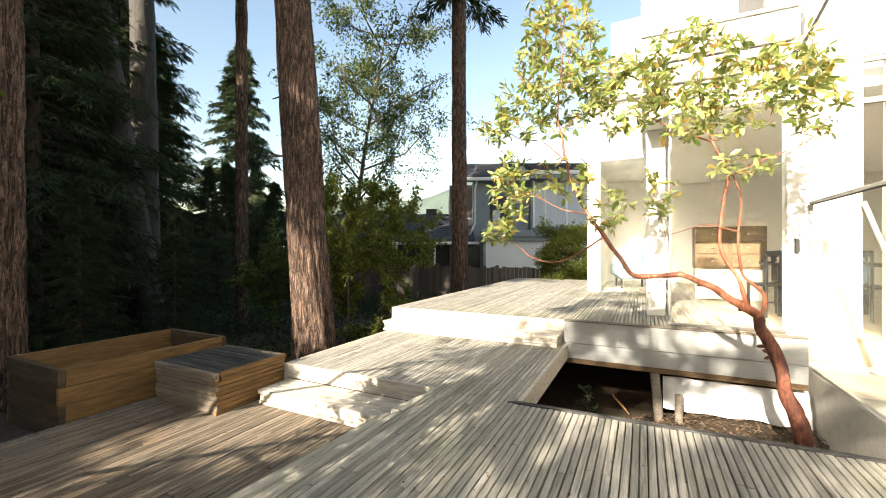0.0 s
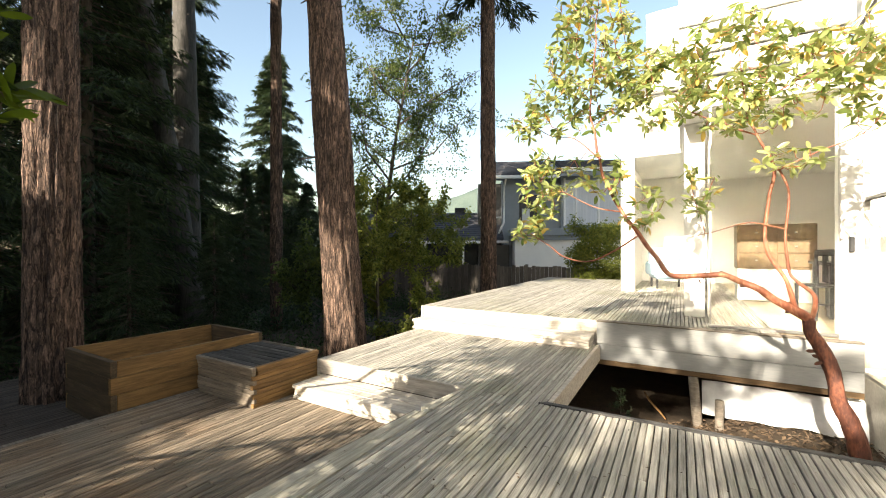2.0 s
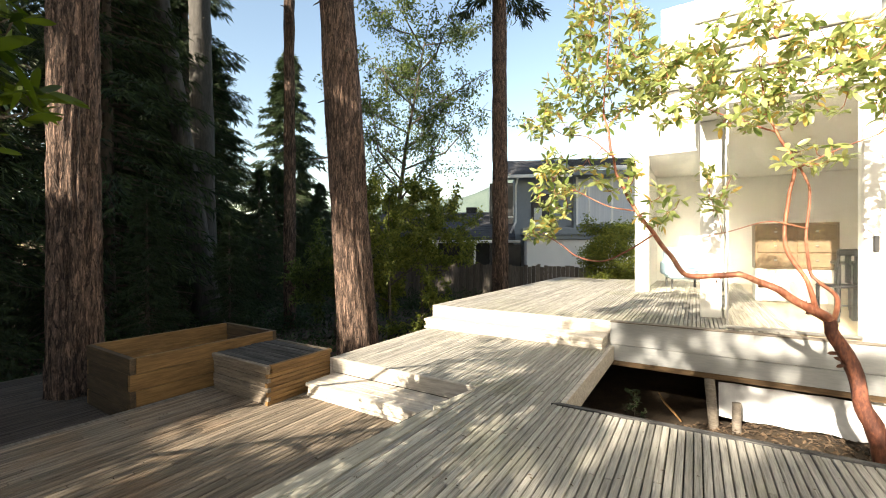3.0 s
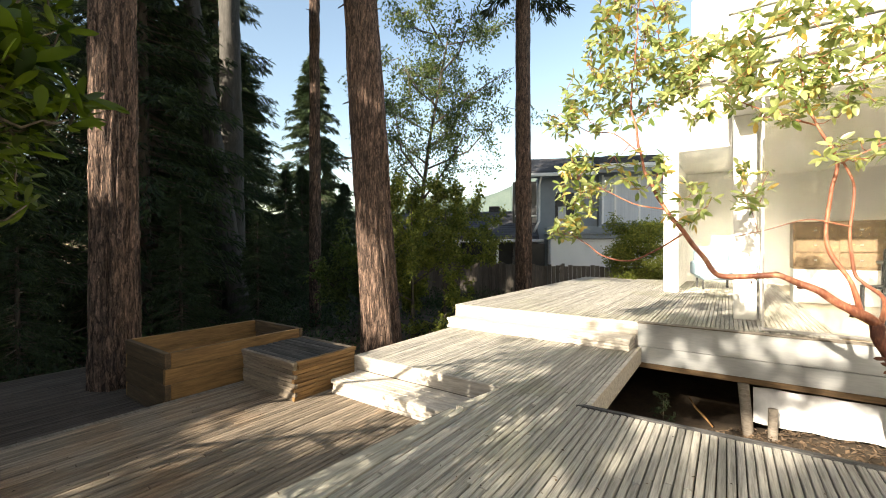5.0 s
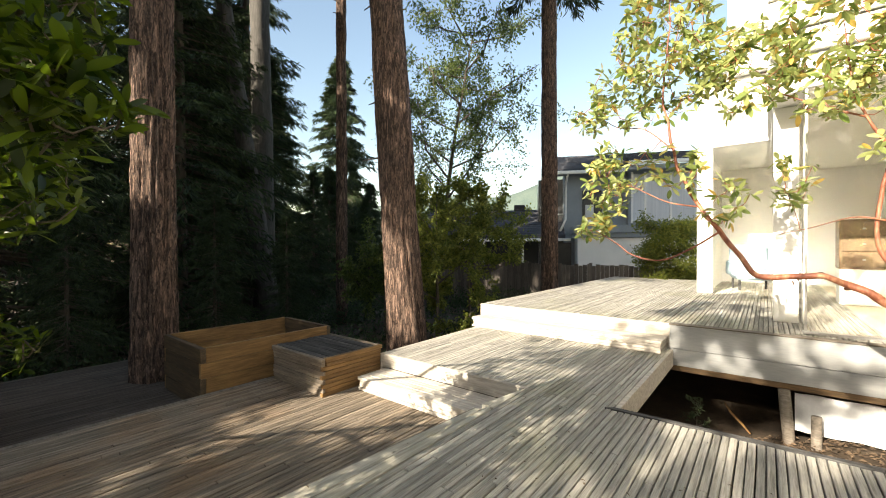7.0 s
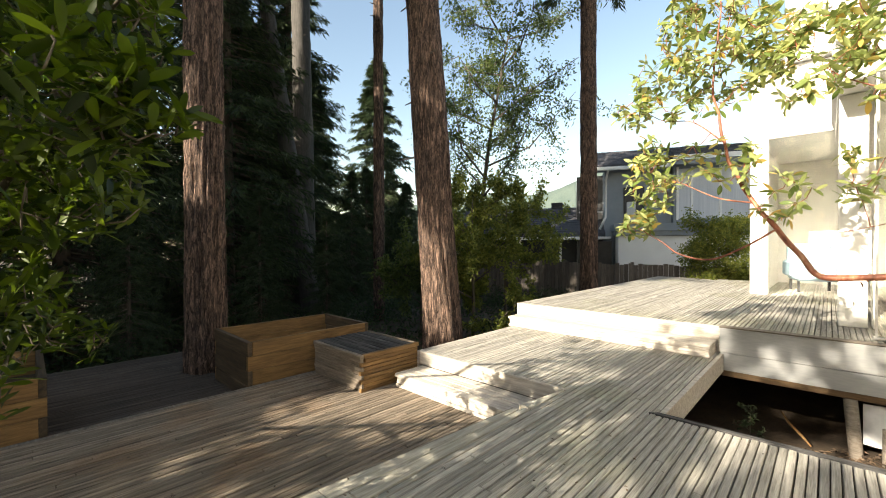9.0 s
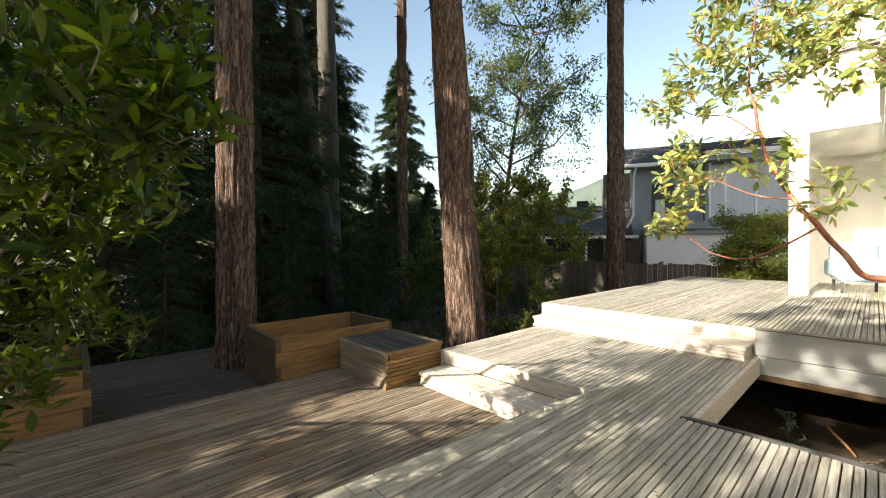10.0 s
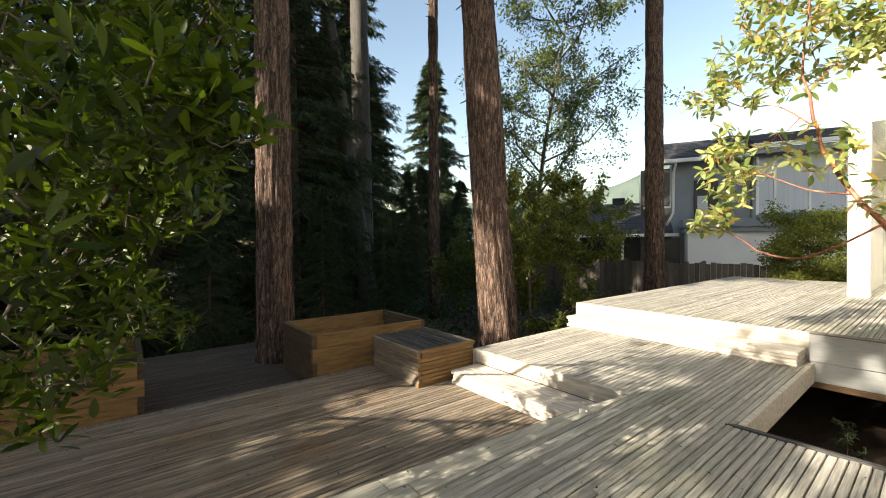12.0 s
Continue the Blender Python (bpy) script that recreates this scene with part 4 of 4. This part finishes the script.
for i, p in enumerate((main_limb, second, third, low_branch, right_branch, left_branch, mid_branch, high_left, cross, mid_right)):
    pts, rad = smooth_path(p, 7)
    rad = [float(q) * (0.74 if i == 0 else 0.64) for q in rad]
    pts = [tuple(Vector([float(e) for e in q]) + 0.35 * rad[0] * noise.noise_vector(Vector(q) * 5.0)) if 0 < k < len(pts) - 1 else q for k, q in enumerate(pts)]
    limb_pts += pts
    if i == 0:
        # lower trunk carries the bark darkened for shade
        part("trunk", limbs_mesh("trunk", [(pts[:27], rad[:27])], M_BARK_OLD_SHADED, 16, 0.4), None, madrone, "reddish-brown peeling trunk with shade painted in")
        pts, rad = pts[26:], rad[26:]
    part("limb", limbs_mesh("limb", [(pts, rad)], M_BARK_RED, 12, 0.3), None, madrone)
limb_pts = np.array(limb_pts)


def rosettes(clouds, count, r):
    """Whorl centres scattered through ellipsoid clouds of foliage."""
    vol = np.array([c[6] for c in clouds], float)
    out = []
    for c, share in zip(clouds, vol / vol.sum()):
        n = int(count * share)
        d = unit(r.normal(size=(n, 3))) * (r.uniform(0.25, 1, (n, 1)) ** 0.45)
        out.append(np.array(c[:3]) + d * np.array(c[3:6]))
    return np.concatenate(out)


def whorl_leaves(centres, per, r, up=0.25, scatter=0.012, tilt=(-0.5, 0.7)):
    """A matrix for each leaf of each whorl, and a twig axis for each whorl."""
    mats, axes = [], []
    for c in centres:
        axis = Vector((r.normal(0, 0.6), r.normal(0, 0.6), up + 0.5 + r.uniform(-0.3, 0.6))).normalized()
        axes.append(axis)
        q = axis.to_track_quat("Z", "X").to_matrix().to_4x4()
        n = int(r.integers(per - 2, per + 3))
        for k in range(n):
            a = k * 2.4 + r.uniform(-0.3, 0.3)
            s = r.uniform(0.65, 1.2)
            m = Matrix.Translation(Vector(c) + Vector(r.normal(0, scatter, 3))) @ q @ Euler((r.uniform(-0.4, 0.4), r.uniform(*tilt), a)).to_matrix().to_4x4() @ Matrix.Scale(s, 4)
            mats.append(m)
    return mats, axes


def place_leaves(parent, mats, me, material, limit, name="leaf"):
    """The first leaves as parts of their own, the others joined."""
    for m in mats[:limit]:
        ob = new(name, me)
        ob.parent = parent
        ob.matrix_local = m
    rest = mats[limit:]
    if rest:
        base = np.array([v.co[:] for v in me.vertices])
        polys = [tuple(p.vertices) for p in me.polygons]
        verts = np.concatenate([base @ np.array(m.to_3x3()).T + np.array(m.translation) for m in rest])
        nv = len(base)
        faces = [tuple(i + j * nv for i in p) for j in range(len(rest)) for p in polys]
        all_me = bpy.data.meshes.new("foliage")
        all_me.from_pydata(verts.tolist(), [], faces)
        all_me.polygons.foreach_set("use_smooth", [True] * len(all_me.polygons))
        all_me.materials.append(material)
        tagged(part("foliage", all_me, None, parent), kind="stuff")


def twigs_to(centres, axes, limb, r, thick=0.004):
    """Thin twigs from the nearest limb, or the nearest whorl nearer to it, to each whorl."""
    nodes = [tuple(p) for p in limb]
    dist = [np.min(np.linalg.norm(limb - c, axis=1)) for c in centres]
    out = []
    for i in np.argsort(dist):
        c = np.array(centres[i])
        arr = np.array(nodes)
        d = np.linalg.norm(arr - c, axis=1)
        p = arr[np.argmin(d)]
        mid = (p + c) / 2 + np.array([0, 0, -0.1]) * np.linalg.norm(c - p) - np.array(axes[i]) * 0.15 * np.linalg.norm(c - p)
        out.append(([tuple(p), tuple(mid), tuple(c)], [thick * 1.1, thick, thick * 0.6]))
        nodes.append(tuple(c))
    return out


crown_left = ((-0.75, 4.3, 3.25, 0.5, 0.45, 0.85, 2.7), (-1.15, 4.3, 2.75, 0.33, 0.35, 0.35, 0.6), (-1.30, 4.22, 1.85, 0.24, 0.25, 0.42, 0.75), (-0.75, 4.22, 1.95, 0.35, 0.25, 0.25, 0.35), (-1.40, 4.2, 1.42, 0.2, 0.2, 0.14, 0.3), (-1.45, 4.3, 2.6, 0.18, 0.2, 0.2, 0.25))
crown_mid = ((-0.15, 4.3, 2.75, 0.40, 0.45, 0.40, 1.4), (0.40, 4.35, 2.95, 0.50, 0.5, 0.38, 1.3), (0.30, 4.35, 2.45, 0.38, 0.35, 0.22, 0.5), (0.75, 4.35, 2.55, 0.40, 0.4, 0.30, 0.7), (0.15, 4.2, 1.75, 0.16, 0.16, 0.28, 0.22), (0.75, 4.2, 1.95, 0.25, 0.2, 0.12, 0.2), (-0.3, 4.2, 1.6, 0.22, 0.2, 0.3, 0.22))
crown_right = ((1.12, 4.3, 2.78, 0.28, 0.35, 0.28, 0.7), (1.24, 4.2, 2.38, 0.18, 0.25, 0.28, 0.35))
mc = rosettes(crown_left + crown_mid + crown_right, 760, mr)
mats, axes = whorl_leaves(mc, 7, mr)
part("twig_growth", limbs_mesh("twig_growth", twigs_to(mc, axes, limb_pts, mr, 0.0035), M_BARK_RED, 5), None, madrone)["kind"] = "stuff"
mr.shuffle(mats)
place_leaves(madrone, mats, big_leaf("leaf", 0.1, 0.036, M_MADRONE, (0.0, 0.5, 0.86, 1.0, 0.92, 0.62, 0.0)), M_MADRONE, 300)

curl = big_leaf("bark_curl", 0.09, 0.03, M_CURL)
for i in range(16):
    k = int(mr.integers(5, 48))
    p = Vector(limb_pts[k])
    ob = new("bark_curl", curl)
    ob.parent = madrone
    ob.matrix_local = Matrix.Translation(p + Vector((mr.uniform(-0.03, 0.03), -0.045 + 0.0004 * k, mr.uniform(-0.03, 0.03)))) @ Euler((mr.uniform(0.9, 2.0), mr.uniform(-0.6, 0.9), mr.uniform(0, 3.1))).to_matrix().to_4x4()

# ---- laurel shrub in the near planter ----
laurel = thing("laurel_shrub", "large leafy laurel shrub with long glossy green leaves", "shrub")
lr = np.random.default_rng(9)
l_limbs = [((-5.2, -0.9, -0.3, 0.06), (-4.3, -0.8, 0.4, 0.05), (-3.2, -0.5, 0.95, 0.04), (-2.4, -0.2, 1.25, 0.028), (-1.75, 0.0, 1.55, 0.016), (-1.25, 0.12, 1.6, 0.006)),
           ((-5.2, -0.9, -0.3, 0.06), (-4.2, -0.5, 1.0, 0.045), (-3.0, -0.2, 1.8, 0.032), (-2.1, 0.2, 2.15, 0.014), (-1.6, 0.3, 2.3, 0.006)),
           ((-3.2, -0.5, 0.95, 0.03), (-2.6, -0.3, 0.85, 0.02), (-2.1, -0.05, 0.85, 0.01)),
           ((-2.4, -0.2, 1.25, 0.02), (-1.9, -0.3, 1.35, 0.014), (-1.35, -0.2, 1.42, 0.006)),
           ((-3.0, -0.2, 1.8, 0.024), (-2.2, -0.3, 1.95, 0.014), (-1.6, -0.3, 1.8, 0.006))]
lp = []
for i, p in enumerate(l_limbs):
    pts, rad = smooth_path(p, 6)
    lp += pts
    part("limb", limbs_mesh("limb", [(pts, [e * 0.55 for e in rad])], M_STEM, 9, 0.2), None, laurel)
clouds = ((-1.22, 0.16, 1.55, 0.12, 0.10, 0.09, 0.3), (-1.36, 0.07, 1.62, 0.20, 0.17, 0.17, 0.7), (-1.28, -0.17, 1.40, 0.14, 0.12, 0.16, 0.25),
          (-1.68, -0.12, 1.74, 0.36, 0.26, 0.34, 1.6), (-1.98, 0.18, 2.15, 0.40, 0.24, 0.34, 1.7), (-2.0, -0.1, 2.4, 0.5, 0.4, 0.35, 1.5),
          (-1.85, 0.1, 1.5, 0.34, 0.20, 0.24, 1.2), (-2.1, -0.15, 1.2, 0.42, 0.24, 0.28, 1.3), (-2.3, -0.10, 0.95, 0.34, 0.22, 0.22, 0.8),
          (-2.27, 0.14, 0.84, 0.14, 0.10, 0.08, 0.14), (-1.72, -0.08, 0.84, 0.12, 0.10, 0.10, 0.16), (-1.9, -0.30, 0.80, 0.26, 0.14, 0.24, 0.6),
          (-1.6, -0.42, 1.3, 0.3, 0.2, 0.4, 0.9), (-2.5, 0.05, 1.75, 0.45, 0.35, 0.45, 1.5), (-2.7, -0.35, 1.3, 0.5, 0.35, 0.5, 1.2),
          # one clump added to shade the step, two unseen ones to shade the laurel
          (-2.55, -0.05, 1.45, 0.40, 0.24, 0.22, 2.0), (-2.3, -1.05, 1.8, 0.5, 0.35, 0.45, 2.0), (-2.0, -0.95, 1.35, 0.45, 0.3, 0.4, 1.4))
lc = rosettes(clouds, 1060, lr)
lc = lc[np.lexsort((-lc[:, 0],))]
mats, axes = whorl_leaves(lc, 8, lr, 0.35, 0.014, (-1.1, 0.35))
part("twig_growth", limbs_mesh("twig_growth", twigs_to(lc, axes, np.array(lp), lr, 0.003), M_TWIG, 5), None, laurel)["kind"] = "stuff"
place_leaves(laurel, mats, big_leaf("leaf", 0.084, 0.0225, M_LAUREL), M_LAUREL, 300)

# ---- planting hole ----
post_thing = thing("pier_post", "grey weathered timber post under the deck beam", "post")
part("shaft", limbs_mesh("shaft", [([(0.18, 5.40, -1.0), (0.12, 5.50, -0.255)], [0.052, 0.052])], M_GREYWOOD, 14), None, post_thing)
stub = thing("post_stub", "short grey cut post stub standing in the soil", "post")
part("shaft", limbs_mesh("shaft", [([(0.36, 5.30, -1.0), (0.36, 5.30, -0.42)], [0.042, 0.042])], M_GREYWOOD, 16), None, stub)
sheet_bm = bmesh.new()
bmesh.ops.create_grid(sheet_bm, x_segments=60, y_segments=18, size=0.5)
for v in sheet_bm.verts:
    x, z = v.co.x + 0.5, v.co.y + 0.5
    v.co = (0.21 + x * 1.38, 5.60 + 0.035 * noise.noise(Vector((x * 6, z * 3, 1))) - 0.10 * (1 - z) + 0.015 * math.sin(x * 22 + z * 5), -0.66 + z * 0.36 + 0.03 * noise.noise(Vector((x * 4, 0, 7))) * (1 - z))
for f in sheet_bm.faces:
    f.smooth = True
tagged(new("plastic_sheet", mesh_from("plastic_sheet", sheet_bm, M_SHEET)), "crumpled white plastic sheet hung under the deck", "sheet")
branch = thing("fallen_branch", "pale broken branch lying on dark soil", "branch")
part("stick", limbs_mesh("stick", [([(-0.42, 5.95, -0.66), (-0.35, 5.85, -0.74), (-0.24, 5.72, -0.80), (-0.16, 5.68, -0.88)], [0.009, 0.014, 0.013, 0.008])], M_CEDAR, 8, 0.3), None, branch)
ll = np.random.default_rng(13)
n = 2600
w = np.stack([ll.uniform(-0.8, 1.6, n), ll.uniform(3.3, 5.6, n), np.full(n, -0.9)], 1)
w[:, 2] = [-0.93 + 0.16 * noise.noise(Vector((a * 0.5, b * 0.5, 0))) + 0.45 * min(max(0.0, 1 - math.hypot((a - 1.1) / 1.6, (b - 4.6) / 2.2)), 0.5) for a, b, _ in w]
d = ll.normal(size=(n, 3)) * np.array([1, 1, 0.25])
tagged(new("leaf_litter", leaves_mesh("leaf_litter", w, d, ll.uniform(0.035, 0.08, n), ll.uniform(0.02, 0.038, n), M_LITTER, ll, 0.2, 2.0)), "dry brown fallen leaves on the soil", "leaves", kind="stuff")
broad_tree("seedling", "small sparse seedling growing in the hole", (-0.62, 5.2, -0.95), 0.5, 0.14, ll, 60, 0.03, M_NEEDLE, 0.3, "plant", 5, 0.008)

# ---- inside the house ----
def armchair(at, turn):
    ob = thing("armchair", "pale blue upholstered armchair behind the glass", "chair", at, turn)
    part("seat", block(-0.35, 0.35, -0.35, 0.35, 0.22, 0.44, 0.05), M_BLUE, ob)
    part("backrest", block(-0.36, 0.36, 0.25, 0.42, 0.40, 0.95, 0.07), M_BLUE, ob)
    for s in (-1, 1):
        part("armrest", block(s * 0.36 - 0.07, s * 0.36 + 0.07, -0.33, 0.36, 0.3, 0.62, 0.04), M_BLUE, ob)
        for y in (-0.28, 0.28):
            part("leg", block(s * 0.3 - 0.02, s * 0.3 + 0.02, y - 0.02, y + 0.02, 0, 0.22), M_BLACK, ob)
    return ob


armchair((-0.25, 10.9, UP), 15)


def dining_chair(at, turn):
    ob = thing("dining_chair", "black metal dining chair with a slatted back", "chair", at, turn, "chairs at the dining table")
    part("seat", block(-0.21, 0.21, -0.21, 0.21, 0.43, 0.46, 0.01), M_BLACK, ob)
    for x in (-0.19, 0.19):
        part("leg", block(x - 0.015, x + 0.015, -0.2, -0.17, 0, 0.43), M_BLACK, ob)
        part("leg", block(x - 0.015, x + 0.015, 0.17, 0.2, 0, 0.9, 0.004), M_BLACK, ob)
    part("top_rail", block(-0.2, 0.2, 0.165, 0.205, 0.84, 0.92, 0.01), M_BLACK, ob)
    for x in (-0.1, 0.0, 0.1):
        part("slat", block(x - 0.02, x + 0.02, 0.18, 0.195, 0.5, 0.84), M_BLACK, ob)
    part("stretcher", block(-0.19, 0.19, 0.175, 0.19, 0.2, 0.22), M_BLACK, ob)
    return ob


ch = dining_chair((1.62, 7.15, UP), 200)
copy_thing(ch, pose(2.75, 7.2, UP, 0, 0, 100))
copy_thing(ch, pose(2.15, 8.15, UP, 0, 0, 10))
table = thing("dining_table", "dark dining table inside the glass room", "table", (2.2, 7.55, UP))
part("tabletop", block(-0.55, 0.75, -0.45, 0.45, 0.71, 0.75, 0.008), M_BLACK, table)
for x in (-0.48, 0.68):
    for y in (-0.38, 0.38):
        part("leg", block(x - 0.03, x + 0.03, y - 0.03, y + 0.03, 0, 0.71), M_BLACK, table)
dresser = thing("dresser", "carved brown wooden dresser against the wall", "cabinet", (1.43, 9.2, UP))
part("plinth", block(-0.54, 0.54, -0.18, 0.25, 0.0, 0.565, 0.01), M_WHITE, dresser, "white painted base")
part("body", block(-0.55, 0.55, -0.2, 0.25, 0.57, 1.36, 0.01), M_DRESSER, dresser)
for i in range(3):
    for s in (-1, 1):
        dr = part("drawer", block(s * 0.27 - 0.25, s * 0.27 + 0.25, -0.225, -0.202, 0.61 + i * 0.245, 0.83 + i * 0.245, 0.006), M_DRESSER, dresser)
        part("knob", block(s * 0.27 - 0.02, s * 0.27 + 0.02, -0.25, -0.226, 0.71 + i * 0.245, 0.735 + i * 0.245, 0.005), M_METAL, dr)

# ---- unseen trees, added behind the path to shade the decks ----
sh = np.random.default_rng(33)
broad_tree("broadleaf_tree", "unseen leafy tree added to shade the lower deck", (-4.6, -7.0, -1.0), 5.0, 2.0, sh, 7500, 0.17, M_LEAF, 0.12, forks=18, trunk=0.12, spread=0.065)
broad_tree("broadleaf_tree", "tall unseen leafy tree added to shade the planters", (-9.9, -7.0, -1.0), 9.5, 1.9, sh, 34000, 0.18, M_LEAF, 0.1, forks=24, trunk=0.14, spread=0.08)
broad_tree("broadleaf_tree", "unseen leafy tree added to dapple the near deck", (-1.72, -7.2, -1.0), 8.3, 1.75, sh, 6200, 0.17, M_LEAF, 0.3, forks=16, trunk=0.10)
broad_tree("broadleaf_tree", "unseen sparse tree added to dapple the near deck", (2.4, -6.0, -1.0), 5.4, 2.1, sh, 3200, 0.17, M_LEAF, 0.3, forks=12, trunk=0.10)
broad_tree("broadleaf_tree", "unseen leafy tree added to shade the planters", (-7.5, -7.2, -1.0), 6.6, 1.75, sh, 34000, 0.17, M_LEAF, 0.12, forks=20, trunk=0.12, spread=0.1)
broad_tree("broadleaf_tree", "unseen slim leafy tree added to shade the bench box", (-5.65, -7.2, -1.0), 6.7, 1.0, sh, 17000, 0.16, M_LEAF, 0.2, forks=16, trunk=0.09, spread=0.1)
tall_fir = conifer("conifer", "unseen tall conifer, its high boughs added for shade", (-9.9, -10.0, -1.0), 26, 5.0, sh, 240, 110, 0.42, 0.51, 0.3)
# two narrowed copies, added to keep sun off the upper fir trunks
c = copy_thing(tall_fir, pose(-7.85, -12.5, -0.6, 0, 0, 70))
c.scale = (0.42, 0.42, 0.885)
c = copy_thing(tall_fir, pose(-7.95, -13.7, -0.3, 0, 0, 190))
c.scale = (0.42, 0.42, 0.885)
# out-of-view row, added to block low sky light
back_fir = conifer("conifer", "unseen dark conifer added to block low sky light", (-11.0, -13.5, -1.2), 7.0, 2.1, sh, 120, 60, 0.3, 0.03, 0.12)
for x, y, s, a in ((-13.5, -8.5, 2.0, 33), (-15.5, -12.0, 2.7, 133)):
    c = copy_thing(back_fir, pose(x, y, -1.4, 0, 0, a))
    c.scale = (s, s, s)
for i in range(1, 9):
    copy_thing(back_fir, pose(-11.0 + i * 2.7, -13.5 - (i % 2) * 1.2, -1.2, 0, 0, i * 47))

# ---- small debris on the boards ----
dn = 260
px_, py_ = ll.uniform(-4.4, 1.4, dn), ll.uniform(0.4, 3.1, dn)
pz_ = np.where(px_ < -1.95, LOW, 0.0) + 0.006
keep = ~((px_ < -3.4) & (py_ > 2.3)) & ~((px_ < -1.6) & (py_ > 2.5))
tagged(new("deck_debris", leaves_mesh("deck_debris", np.stack([px_, py_, pz_], 1)[keep], (ll.normal(size=(dn, 3)) * np.array([1, 1, 0.05]))[keep], ll.uniform(0.012, 0.035, keep.sum()), ll.uniform(0.004, 0.014, keep.sum()), M_LITTER, ll, 0.1, 4.0)), "scattered needles and dry leaf scraps on the boards", "leaves", kind="stuff")

# ---- undergrowth of the woods ----
ug = np.random.default_rng(51)
un = 26000
cx, cy = ug.uniform(-17.5, -5.0, 420), ug.uniform(-3.0, 13.5, 420)
ok = ~((cx > -7.9) & (cy < 3.6))
cx, cy = cx[ok], cy[ok]
pick = ug.integers(0, len(cx), un)
hgt = ug.uniform(0.25, 0.8, len(cx))
ux, uy = cx[pick] + ug.normal(0, 0.28, un), cy[pick] + ug.normal(0, 0.28, un)
base_z = -1.0 - 0.06 * np.clip(-7 - ux, 0, 12)
uw = np.stack([ux, uy, base_z + hgt[pick] * ug.uniform(0.0, 1.0, un)], 1)
tagged(new("undergrowth", leaves_mesh("undergrowth", uw, ug.normal(size=(un, 3)) + np.array([0, 0, 0.3]), ug.uniform(0.06, 0.16, un), ug.uniform(0.025, 0.06, un), M_FERN, ug)), "dark green low undergrowth below the trees", "plants", kind="stuff")
